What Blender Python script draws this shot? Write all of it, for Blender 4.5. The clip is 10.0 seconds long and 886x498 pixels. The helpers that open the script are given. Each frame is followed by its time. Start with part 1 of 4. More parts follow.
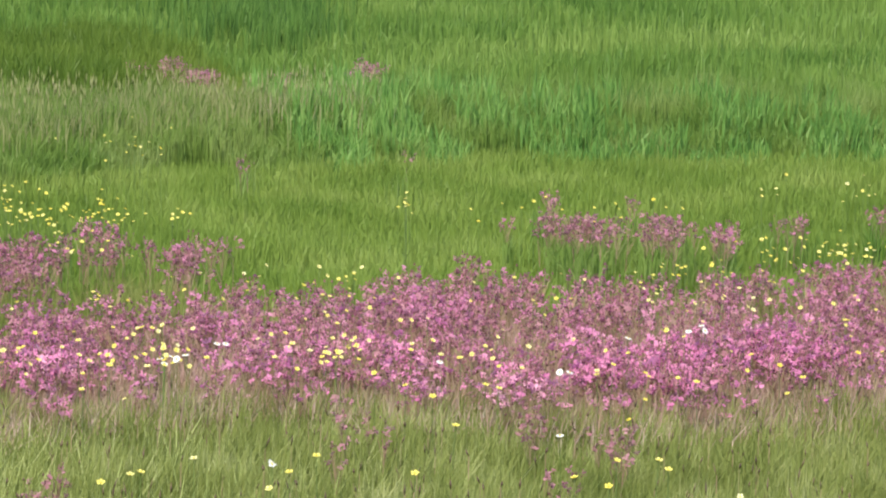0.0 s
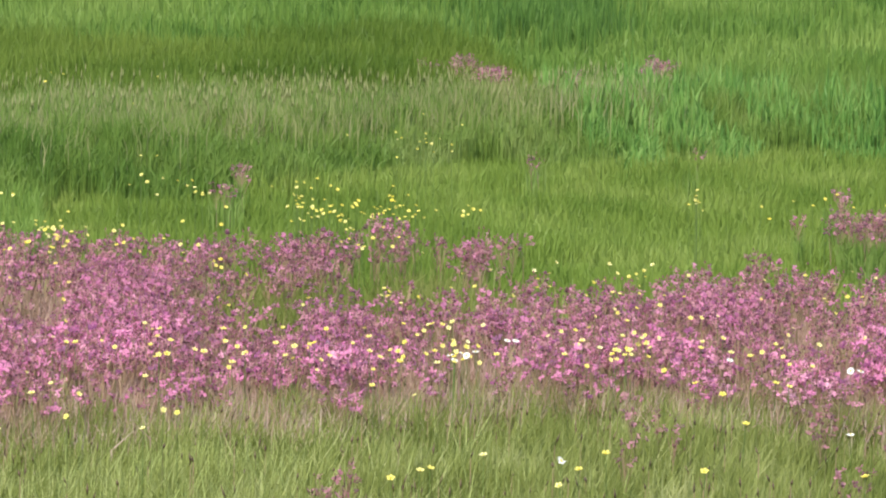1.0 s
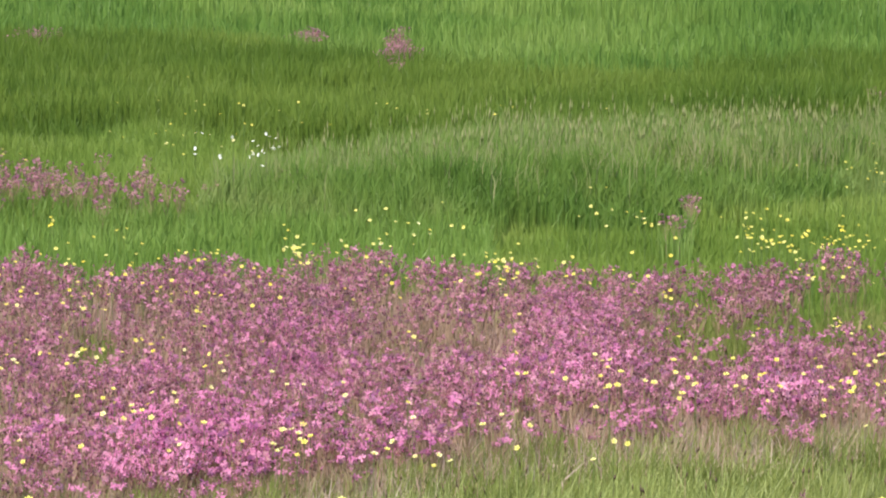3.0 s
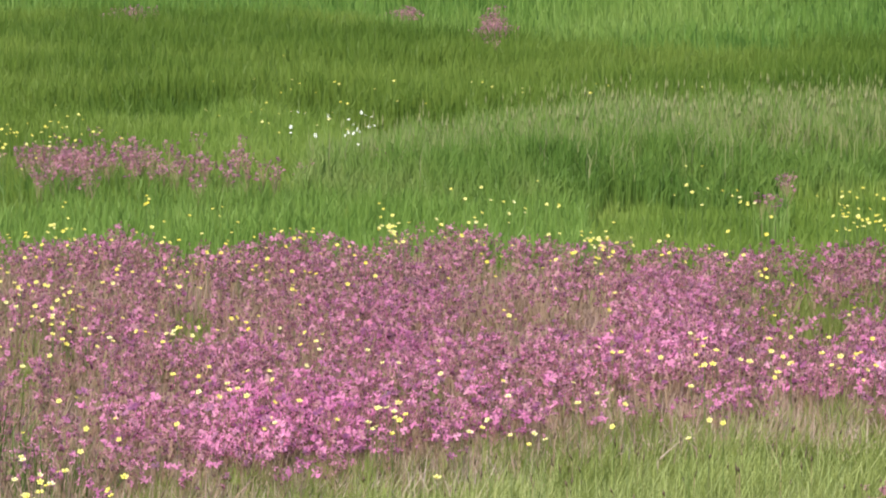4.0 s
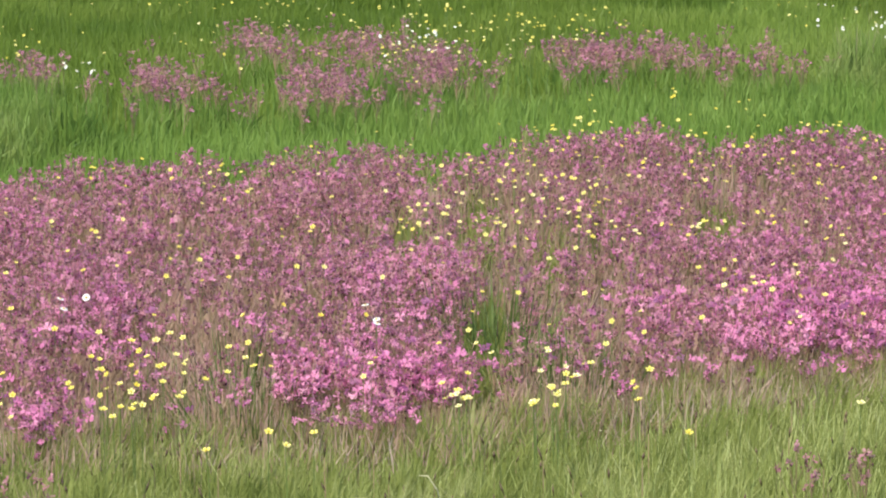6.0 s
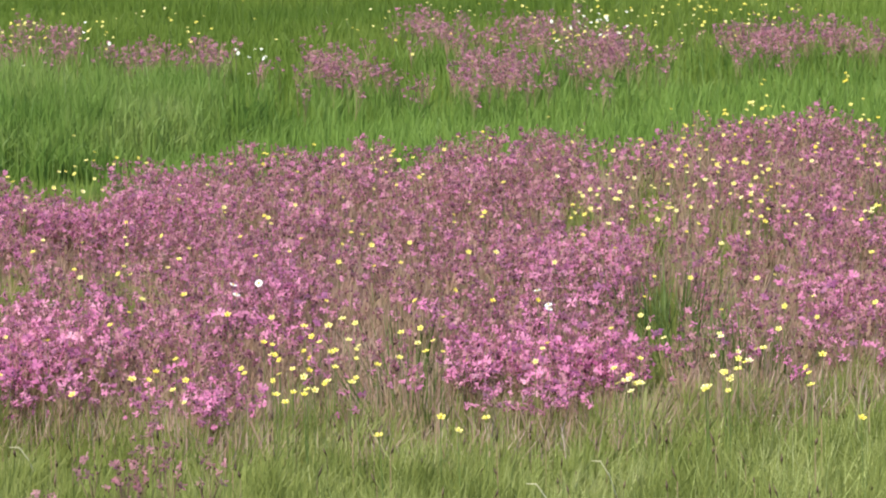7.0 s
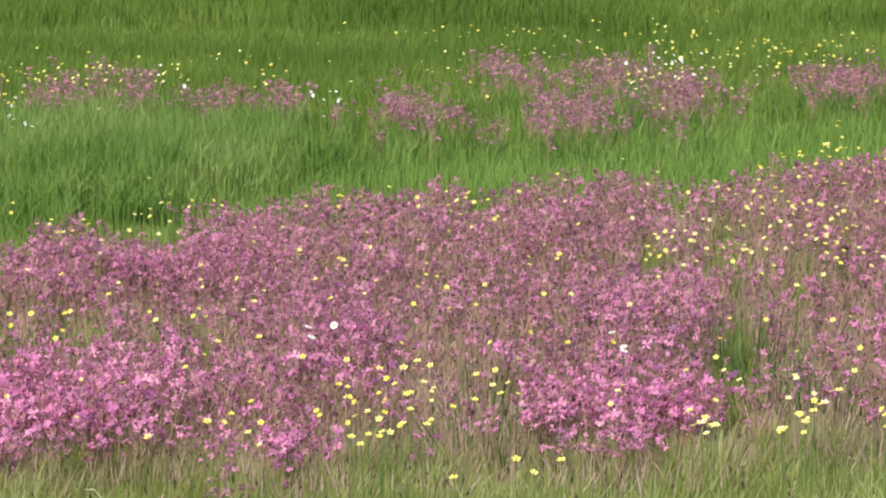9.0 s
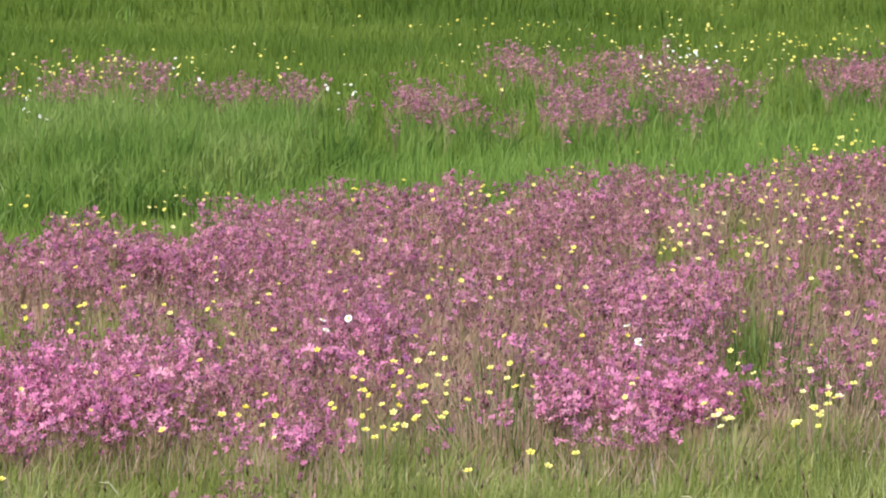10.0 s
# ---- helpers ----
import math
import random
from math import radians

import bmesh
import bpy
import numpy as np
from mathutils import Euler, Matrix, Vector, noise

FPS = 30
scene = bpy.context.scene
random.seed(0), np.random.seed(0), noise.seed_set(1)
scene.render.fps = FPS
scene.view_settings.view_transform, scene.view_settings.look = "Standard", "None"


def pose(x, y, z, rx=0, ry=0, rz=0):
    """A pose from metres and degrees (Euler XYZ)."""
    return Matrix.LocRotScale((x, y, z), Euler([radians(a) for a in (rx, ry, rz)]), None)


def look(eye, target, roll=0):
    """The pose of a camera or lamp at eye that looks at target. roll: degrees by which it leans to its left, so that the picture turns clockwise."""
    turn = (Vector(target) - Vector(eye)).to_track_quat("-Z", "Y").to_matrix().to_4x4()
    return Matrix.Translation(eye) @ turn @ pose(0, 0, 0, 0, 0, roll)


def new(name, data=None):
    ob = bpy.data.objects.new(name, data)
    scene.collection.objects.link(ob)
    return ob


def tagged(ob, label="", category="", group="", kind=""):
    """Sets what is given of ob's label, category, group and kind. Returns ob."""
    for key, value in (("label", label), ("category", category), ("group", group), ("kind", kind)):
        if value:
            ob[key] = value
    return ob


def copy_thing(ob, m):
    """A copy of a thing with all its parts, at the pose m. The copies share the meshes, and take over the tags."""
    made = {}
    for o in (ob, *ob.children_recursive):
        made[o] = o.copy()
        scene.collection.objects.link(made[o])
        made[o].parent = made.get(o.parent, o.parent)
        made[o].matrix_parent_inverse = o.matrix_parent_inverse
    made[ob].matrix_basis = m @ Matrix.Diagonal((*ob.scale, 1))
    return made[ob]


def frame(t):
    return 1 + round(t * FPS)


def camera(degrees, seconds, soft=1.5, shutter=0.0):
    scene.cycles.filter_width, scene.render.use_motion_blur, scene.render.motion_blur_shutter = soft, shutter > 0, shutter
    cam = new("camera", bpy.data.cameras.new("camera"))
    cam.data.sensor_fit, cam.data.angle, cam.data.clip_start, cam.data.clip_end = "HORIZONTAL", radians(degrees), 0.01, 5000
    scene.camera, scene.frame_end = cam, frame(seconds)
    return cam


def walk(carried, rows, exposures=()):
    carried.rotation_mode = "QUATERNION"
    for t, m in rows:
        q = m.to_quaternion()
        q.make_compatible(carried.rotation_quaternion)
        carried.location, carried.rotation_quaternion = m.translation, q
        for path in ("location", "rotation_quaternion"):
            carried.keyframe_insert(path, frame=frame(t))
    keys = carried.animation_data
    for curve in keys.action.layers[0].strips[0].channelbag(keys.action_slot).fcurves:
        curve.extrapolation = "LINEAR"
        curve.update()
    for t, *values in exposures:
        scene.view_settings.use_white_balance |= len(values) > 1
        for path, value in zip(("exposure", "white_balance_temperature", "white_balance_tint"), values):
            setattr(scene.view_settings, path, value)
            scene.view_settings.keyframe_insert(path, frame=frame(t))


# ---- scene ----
EYE = (0.0, 0.0, 2.5)
cam = camera(12.0, 10.0, soft=2.05)


def gaze(yaw, pitch, roll):
    """The camera turns on one spot: degrees to the left of the y axis, up, and lean to the left."""
    a, b = radians(yaw), radians(pitch)
    way = Vector((-math.sin(a) * math.cos(b), math.cos(a) * math.cos(b), math.sin(b)))
    return look(EYE, Vector(EYE) + 10 * way, roll)


PATH = (
    (0.0, -11.022, -6.038, 1.42),
    (0.5, -9.062, -6.213, 1.27),
    (1.0, -7.057, -6.167, 1.22),
    (1.5, -5.187, -6.177, 1.19),
    (2.0, -3.215, -5.981, 0.77),
    (2.5, -1.727, -5.830, 0.47),
    (2.7, -1.313, -5.774, 0.42),
    (3.8, -0.041, -6.080, 0.03),
    (4.0, 0.389, -6.117, 0.18),
    (4.5, 1.524, -6.436, 0.01),
    (5.0, 4.062, -6.789, -0.12),
    (5.5, 6.067, -7.255, -0.30),
    (5.7, 6.713, -7.405, -0.27),
    (6.8, 9.490, -7.718, -0.88),
    (7.0, 9.941, -7.731, -0.82),
    (7.5, 11.034, -7.713, -1.11),
    (8.0, 11.225, -7.489, -1.05),
    (8.5, 11.028, -7.267, -0.94),
    (9.0, 10.959, -7.144, -1.01),
    (9.5, 11.015, -7.131, -1.00),
    (10.0, 11.159, -7.232, -1.00),
)
walk(cam, [(t, gaze(yaw, pitch, roll)) for t, yaw, pitch, roll in PATH], exposures=((0.0, 0.74), (10.0, 0.74)))

# ---- daylight ----
SUN_HEIGHT, SUN_FROM = 52.0, 215.0  # degrees above the horizon; bearing that it shines from, clockwise from +y
sky = bpy.data.worlds.new("sky")
scene.world = sky
sky.use_nodes = True
sky_tex = sky.node_tree.nodes.new("ShaderNodeTexSky")
sky_tex.sky_type, sky_tex.sun_disc = "NISHITA", False
sky_tex.sun_elevation, sky_tex.sun_rotation = radians(SUN_HEIGHT), radians(SUN_FROM)
sky_back = sky.node_tree.nodes["Background"]
sky_back.inputs["Strength"].default_value = 0.15
sky.node_tree.links.new(sky_tex.outputs["Color"], sky_back.inputs["Color"])
sun = new("sun", bpy.data.lights.new("sun", "SUN"))
sun.data.energy, sun.data.angle, sun.data.color = 4.7, radians(0.5), (1.0, 0.95, 0.86)
sun_way = Vector((math.sin(radians(SUN_FROM)) * math.cos(radians(SUN_HEIGHT)),
                  math.cos(radians(SUN_FROM)) * math.cos(radians(SUN_HEIGHT)), math.sin(radians(SUN_HEIGHT))))
sun.matrix_world = look(sun_way * 60, (0, 0, 0))

# ---- materials ----


def plant_material(name, colours, through_leaf=0.35, gloss=0.5, patch=0.6, patch_size=1.2, speckle=1.0):
    """Leaf or petal: colours spread over the single blades and, more slowly, over the ground; light passes through."""
    mat = bpy.data.materials.new(name)
    mat.use_nodes = True
    nodes, links = mat.node_tree.nodes, mat.node_tree.links
    nodes.clear()
    out = nodes.new("ShaderNodeOutputMaterial")
    geo = nodes.new("ShaderNodeNewGeometry")
    slow = nodes.new("ShaderNodeTexNoise")
    slow.inputs["Scale"].default_value, slow.inputs["Detail"].default_value = 1.0 / patch_size, 3.0
    info = nodes.new("ShaderNodeObjectInfo")
    add = nodes.new("ShaderNodeMath")
    add.operation = "ADD"
    wrap = nodes.new("ShaderNodeMath")
    wrap.operation = "FRACT"
    links.new(geo.outputs["Random Per Island"], add.inputs[0])
    links.new(info.outputs["Random"], add.inputs[1])
    links.new(add.outputs[0], wrap.inputs[0])
    blend = nodes.new("ShaderNodeMix")
    blend.data_type = "FLOAT"
    blend.inputs[0].default_value = patch
    stretch = nodes.new("ShaderNodeMapRange")
    stretch.inputs["From Min"].default_value, stretch.inputs["From Max"].default_value = 0.3, 0.7
    links.new(geo.outputs["Position"], slow.inputs["Vector"])
    links.new(slow.outputs[0], stretch.inputs["Value"])
    links.new(wrap.outputs[0], blend.inputs[2])
    links.new(stretch.outputs[0], blend.inputs[3])
    ramp = nodes.new("ShaderNodeValToRGB")
    el = ramp.color_ramp.elements
    el[0].color, el[1].color = (*colours[0], 1), (*colours[-1], 1)
    el[0].position, el[1].position = 0.05, 0.95
    for i, c in enumerate(colours[1:-1]):
        el.new((i + 1) / (len(colours) - 1)).color = (*c, 1)
    fine = nodes.new("ShaderNodeTexNoise")
    fine.inputs["Scale"].default_value, fine.inputs["Detail"].default_value = 4.5, 2.0
    links.new(geo.outputs["Position"], fine.inputs["Vector"])
    mottle = nodes.new("ShaderNodeMath")
    mottle.operation, mottle.inputs[1].default_value, mottle.inputs[2].default_value = "MULTIPLY_ADD", speckle, -0.5 * speckle
    links.new(fine.outputs[0], mottle.inputs[0])
    shade = nodes.new("ShaderNodeMath")
    shade.operation = "ADD"
    links.new(blend.outputs[0], shade.inputs[0])
    links.new(mottle.outputs[0], shade.inputs[1])
    links.new(shade.outputs[0], ramp.inputs["Fac"])
    face = nodes.new("ShaderNodeBsdfPrincipled")
    face.inputs["Roughness"].default_value = gloss
    face.inputs["Specular IOR Level"].default_value = 0.25
    leaf = nodes.new("ShaderNodeBsdfTranslucent")
    mix = nodes.new("ShaderNodeMixShader")
    mix.inputs[0].default_value = through_leaf
    links.new(ramp.outputs["Color"], face.inputs["Base Color"])
    links.new(ramp.outputs["Color"], leaf.inputs["Color"])
    links.new(face.outputs[0], mix.inputs[1])
    links.new(leaf.outputs[0], mix.inputs[2])
    links.new(mix.outputs[0], out.inputs["Surface"])
    return mat


def soil_material():
    mat = bpy.data.materials.new("meadow_soil")
    mat.use_nodes = True
    nodes, links = mat.node_tree.nodes, mat.node_tree.links
    face = nodes["Principled BSDF"]
    face.inputs["Roughness"].default_value = 0.95
    geo = nodes.new("ShaderNodeNewGeometry")
    big, small = nodes.new("ShaderNodeTexNoise"), nodes.new("ShaderNodeTexNoise")
    big.inputs["Scale"].default_value, small.inputs["Scale"].default_value = 0.35, 22.0
    small.inputs["Detail"].default_value = 6.0
    both = nodes.new("ShaderNodeMix")
    both.data_type = "FLOAT"
    both.inputs[0].default_value = 0.5
    ramp = nodes.new("ShaderNodeValToRGB")
    ramp.color_ramp.elements[0].position, ramp.color_ramp.elements[1].position = 0.35, 0.68
    ramp.color_ramp.elements[0].color = (0.030, 0.034, 0.014, 1)
    ramp.color_ramp.elements[1].color = (0.075, 0.110, 0.028, 1)
    bump = nodes.new("ShaderNodeBump")
    bump.inputs["Distance"].default_value = 0.02
    for n in (big, small):
        links.new(geo.outputs["Position"], n.inputs["Vector"])
    links.new(big.outputs[0], both.inputs[2])
    links.new(small.outputs[0], both.inputs[3])
    links.new(both.outputs[0], ramp.inputs["Fac"])
    links.new(ramp.outputs["Color"], face.inputs["Base Color"])
    links.new(small.outputs[0], bump.inputs["Height"])
    links.new(bump.outputs[0], face.inputs["Normal"])
    return mat


SOIL = soil_material()
GRASS_FRONT = plant_material("front_grass", ((0.12, 0.15, 0.03), (0.195, 0.23, 0.055), (0.27, 0.305, 0.085), (0.40, 0.41, 0.17)), 0.45, patch=0.6, patch_size=0.35)
GRASS_MEADOW = plant_material("meadow_grass", ((0.12, 0.195, 0.028), (0.185, 0.265, 0.045), (0.27, 0.34, 0.08)), 0.45, patch=0.8, patch_size=0.9, speckle=0.7)
GRASS_TALL = plant_material("tall_grass", ((0.10, 0.185, 0.03), (0.165, 0.255, 0.05), (0.245, 0.31, 0.09)), 0.45, patch=0.8, patch_size=0.8, speckle=0.7)
GRASS_LUSH = plant_material("lush_grass", ((0.09, 0.20, 0.04), (0.15, 0.29, 0.06), (0.27, 0.40, 0.11)), 0.45, patch=0.4)
GRASS_FRESH = plant_material("fresh_grass", ((0.13, 0.22, 0.035), (0.17, 0.265, 0.05), (0.225, 0.325, 0.075)), 0.45, patch=0.45)
GRASS_OLIVE = plant_material("olive_grass", ((0.075, 0.135, 0.016), (0.125, 0.19, 0.026), (0.19, 0.255, 0.045)), 0.45, patch=0.85, speckle=0.7, patch_size=2.5)
GRASS_FAR = plant_material("far_grass", ((0.08, 0.165, 0.026), (0.145, 0.24, 0.042), (0.225, 0.315, 0.07)), 0.45, patch=0.85, speckle=0.7, patch_size=3.0)
SEED = plant_material("seed_heads", ((0.23, 0.26, 0.09), (0.28, 0.28, 0.12), (0.33, 0.295, 0.17)), 0.3)
UNDER = plant_material("undergrowth", ((0.19, 0.165, 0.06), (0.33, 0.23, 0.15), (0.47, 0.31, 0.265), (0.30, 0.28, 0.105)), 0.4, patch=0.6, patch_size=0.5)
# russet and straw, lightened to stand in for sun on the front undergrowth
SUNLIT_FRINGE = plant_material("sunlit_straw", ((0.42, 0.39, 0.19), (0.58, 0.43, 0.35), (0.68, 0.51, 0.45)), 0.45, patch=0.35)
PALE = plant_material("pale_grass", ((0.36, 0.43, 0.13), (0.46, 0.51, 0.18), (0.60, 0.60, 0.28)), 0.45)
SWARD = plant_material("short_sward", ((0.14, 0.19, 0.04), (0.20, 0.26, 0.06), (0.28, 0.32, 0.10)), 0.4)
STRAW = plant_material("dry_straw", ((0.50, 0.46, 0.28), (0.60, 0.55, 0.36)), 0.2)
DARK_LEAF = plant_material("dark_leaf", ((0.055, 0.095, 0.022), (0.10, 0.155, 0.034), (0.17, 0.225, 0.055)), 0.5)
PINK = plant_material("robin_petal", ((0.57, 0.165, 0.36), (0.655, 0.22, 0.42), (0.73, 0.29, 0.47), (0.83, 0.44, 0.56)), 0.5, patch=0.5, patch_size=0.6, speckle=0.6)
FADED = plant_material("fading_petal", ((0.38, 0.155, 0.195), (0.46, 0.21, 0.255), (0.55, 0.295, 0.315)), 0.5, patch=0.3, patch_size=0.5, speckle=0.6)
CALYX = plant_material("robin_calyx", ((0.085, 0.03, 0.04), (0.16, 0.065, 0.07)), 0.1)
# near-black brown that stands in for shadow between blades
SHADE_DASH = plant_material("shade_dash", ((0.045, 0.03, 0.02), (0.10, 0.06, 0.04), (0.16, 0.11, 0.06)), 0.1)
ROBIN_STEM = plant_material("robin_stem", ((0.22, 0.20, 0.09), (0.32, 0.19, 0.14), (0.25, 0.26, 0.10)), 0.15)
YELLOW = plant_material("buttercup_petal", ((0.89, 0.72, 0.09), (0.92, 0.82, 0.20), (0.95, 0.89, 0.50)), 0.3, gloss=0.2)
YOLK = plant_material("flower_centre", ((0.60, 0.45, 0.03), (0.65, 0.52, 0.06)), 0.1)
WHITE = plant_material("daisy_ray", ((0.80, 0.80, 0.76), (0.86, 0.86, 0.84)), 0.25)
STEM = plant_material("flower_stem", ((0.10, 0.17, 0.04), (0.16, 0.22, 0.06)), 0.15)
TUFT = plant_material("tuft_grass", ((0.14, 0.175, 0.035), (0.20, 0.235, 0.055), (0.28, 0.29, 0.09)), 0.45)
MAUVE = plant_material("mauve_petal", ((0.53, 0.165, 0.33), (0.61, 0.225, 0.385), (0.70, 0.32, 0.45)), 0.5, patch=0.5, patch_size=0.6, speckle=0.6)
GRASS_DARK = plant_material("shade_grass", ((0.06, 0.13, 0.025), (0.095, 0.185, 0.033), (0.14, 0.24, 0.05)), 0.45, patch=0.4)

# ---- mesh tools ----
rng = np.random.default_rng(7)


def mesh_of(name, verts, tris, mats, index=None):
    """A mesh of triangles from arrays."""
    me = bpy.data.meshes.new(name)
    verts, tris = np.asarray(verts, dtype=np.float32), np.asarray(tris, dtype=np.int32)
    me.vertices.add(len(verts))
    me.vertices.foreach_set("co", verts.ravel())
    me.loops.add(tris.size)
    me.loops.foreach_set("vertex_index", tris.ravel())
    me.polygons.add(len(tris))
    me.polygons.foreach_set("loop_start", np.arange(0, tris.size, 3, dtype=np.int32))
    for m in mats:
        me.materials.append(m)
    if index is not None:
        me.polygons.foreach_set("material_index", np.asarray(index, dtype=np.int32))
    me.update(calc_edges=True)
    return me


def joined(shapes):
    """Several (verts, tris, material index) as one."""
    vs, ts, ks, n = [], [], [], 0
    for v, t, k in shapes:
        vs.append(v)
        ts.append(np.asarray(t) + n)
        ks.append(np.full(len(t), k))
        n += len(v)
    return np.concatenate(vs), np.concatenate(ts), np.concatenate(ks)


def strewn(shape, places, turns, sizes):
    """One shape repeated at many places, turned about z and scaled: arrays of vertices, triangles, material indices."""
    v, t, k = shape
    n = len(places)
    c, s = np.cos(turns)[:, None], np.sin(turns)[:, None]
    w = v[None] * np.asarray(sizes)[:, None, None]
    x, y = w[..., 0] * c - w[..., 1] * s, w[..., 0] * s + w[..., 1] * c
    out = np.stack([x, y, w[..., 2]], -1) + np.asarray(places)[:, None, :]
    tris = t[None] + (np.arange(n) * len(v))[:, None, None]
    return out.reshape(-1, 3), tris.reshape(-1, 3), np.tile(k, n)


def blades(x, y, z, height, width, lean, lean_to, facing):
    """Curved, tapering blades, three triangles each."""
    n = len(x)
    fx, fy = np.cos(facing), np.sin(facing)
    lx, ly = np.cos(lean_to) * lean * height, np.sin(lean_to) * lean * height
    v = np.zeros((n, 5, 3))
    for row, (up, out, w) in enumerate(((0.0, 0.0, 0.8), (0.55, 0.3, 1.0))):
        for side in (0, 1):
            sgn = (side - 0.5) * w
            v[:, 2 * row + side, 0] = x + lx * out + fx * width * sgn
            v[:, 2 * row + side, 1] = y + ly * out + fy * width * sgn
            v[:, 2 * row + side, 2] = z + height * up
    v[:, 4, 0], v[:, 4, 1], v[:, 4, 2] = x + lx, y + ly, z + height * np.sqrt(np.maximum(0.1, 1 - 0.6 * lean ** 2))
    t = np.array([[0, 1, 3], [0, 3, 2], [2, 3, 4]])
    tris = t[None] + (np.arange(n) * 5)[:, None, None]
    return v.reshape(-1, 3), tris.reshape(-1, 3)


def bent(x, y, z, height, width, lean, lean_to, facing):
    """Leaves on thin stalks, widest in their upper part and bent over there, two triangles each."""
    n = len(x)
    fx, fy = np.cos(facing) * width * 0.5, np.sin(facing) * width * 0.5
    lx, ly = np.cos(lean_to) * lean, np.sin(lean_to) * lean
    v = np.zeros((n, 4, 3))
    v[:, 0, 0], v[:, 0, 1], v[:, 0, 2] = x, y, z
    knee = height * 0.8
    for k, s in ((1, -1), (2, 1)):
        v[:, k, 0], v[:, k, 1], v[:, k, 2] = x + lx * 0.03 + s * fx, y + ly * 0.03 + s * fy, z + knee
    reach = np.minimum(height * 0.3, 0.14)
    v[:, 3, 0], v[:, 3, 1], v[:, 3, 2] = x + lx * reach, y + ly * reach, z + knee + (height - knee) * (1 - 0.4 * lean)
    tris = np.array([[0, 2, 1], [1, 2, 3]])[None] + (np.arange(n) * 4)[:, None, None]
    return v.reshape(-1, 3), tris.reshape(-1, 3)


def rod(a, b, r0, r1):
    """A thin three-sided stalk from a to b."""
    a, b = np.array(a, float), np.array(b, float)
    ring = [np.array((math.cos(q), math.sin(q), 0)) for q in (0.3, 2.4, 4.5)]
    v = [a + r0 * q for q in ring] + [b + r1 * q for q in ring]
    t = []
    for i in range(3):
        j = (i + 1) % 3
        t += [(i, j, 3 + j), (i, 3 + j, 3 + i)]
    return np.array(v), np.array(t)


def ribbon(a, b, r0, r1):
    """A flat thin side stalk."""
    a, b = np.array(a, float), np.array(b, float)
    side = np.array((1.0, 0.4, 0.0))
    return np.array([a - r0 * side, a + r0 * side, b + r1 * side, b - r1 * side]), np.array([(0, 1, 2), (0, 2, 3)])


def bud(at, r, h):
    """A small pointed bud."""
    at = np.array(at, float)
    ring = [at + np.array((r * math.cos(q), r * math.sin(q), h * 0.45)) for q in (0, 1.57, 3.14, 4.71)]
    v = np.array([at, *ring, at + np.array((0, 0, h))])
    t = [(0, 2, 1), (0, 3, 2), (0, 4, 3), (0, 1, 4), (5, 1, 2), (5, 2, 3), (5, 3, 4), (5, 4, 1)]
    return v, np.array(t)


def small_bud(at, r, h):
    """A bud far off, four faces."""
    at = np.array(at, float)
    v = np.array([at + np.array((r * math.cos(q), r * math.sin(q), h * 0.3)) for q in (0, 2.1, 4.2)] + [at + np.array((0, 0, h))])
    return v, np.array([(0, 1, 2), (0, 1, 3), (1, 2, 3), (2, 0, 3)])


def tilted(v, tilt, to, at):
    """Vertices leaned by an angle towards a bearing, then moved."""
    m = np.array(Matrix.Rotation(to, 3, "Z") @ Matrix.Rotation(tilt, 3, "Y") @ Matrix.Rotation(-to, 3, "Z"))
    return v @ m.T + np.array(at)


def thing_of(name, verts, tris, mats, index=None):
    return new(name, mesh_of(name, verts, tris, mats, index))


def part(name, me, parent, label=""):
    ob = new(name, me)
    ob.parent = parent
    return tagged(ob, label)


# ---- the lie of the meadow ----
# bearings are degrees to the left of the y axis, distances metres from the origin
BELT_X = (-6.5, -5.0, -4.5, -4.15, -3.4, -1.9, -1.0, -0.4, 0.4, 1.4, 2.5, 3.05, 4.2, 5.3, 9.0)
BELT_FRONT = (17.8, 18.1, 18.8, 19.8, 21.0, 22.2, 22.45, 22.5, 22.6, 23.4, 24.6, 25.4, 25.8, 26.7, 27.1)
BELT_DEPTH = (2.6, 2.4, 1.2, 0.0, 0.0, 0.0, 0.5, 2.8, 4.0, 3.6, 2.8, 2.2, 2.0, 2.2, 2.2)
BACK_AT = (-17.06, -15.77, -14.63, -13.86, -12.70, -11.54, -10.38, -9.61, -8.45, -7.30, -6.92, -5.99, -5.00, -3.40, -2.24, -1.08, -0.31,
    0.51, 1.27, 2.00, 2.47, 2.77, 3.58, 4.31, 4.78, 5.16, 6.61, 7.16, 7.64, 8.09, 8.94, 9.47, 10.18, 10.98, 11.72, 12.10, 12.41, 12.87,
    13.49, 14.11, 14.65, 15.35, 15.81, 16.74, 17.20)
BACK = (18.41, 18.16, 17.72, 17.54, 17.56, 17.68, 17.50, 17.14, 16.98, 16.92, 16.52, 16.39, 16.27, 18.53, 18.55, 18.66, 18.89, 19.08, 18.60,
    18.79, 18.69, 18.62, 18.27, 18.44, 19.06, 18.77, 18.55, 17.81, 17.60, 18.06, 18.09, 18.00, 17.36, 17.84, 17.55, 17.76, 17.70, 17.73,
    17.24, 17.38, 16.91, 16.37, 16.69, 16.07, 16.04)
FRONT_AT = (-17.06, -15.83, -14.30, -12.75, -11.20, -9.65, -8.10, -7.74, -6.94, -5.77, -3.42, -1.87, -0.32, 0.01, 1.26, 2.00, 2.85, 4.40,
    5.18, 6.42, 7.51, 8.68, 9.76, 10.23, 11.08, 11.39, 12.01, 12.64, 13.42, 14.19, 15.35, 16.52, 17.29)
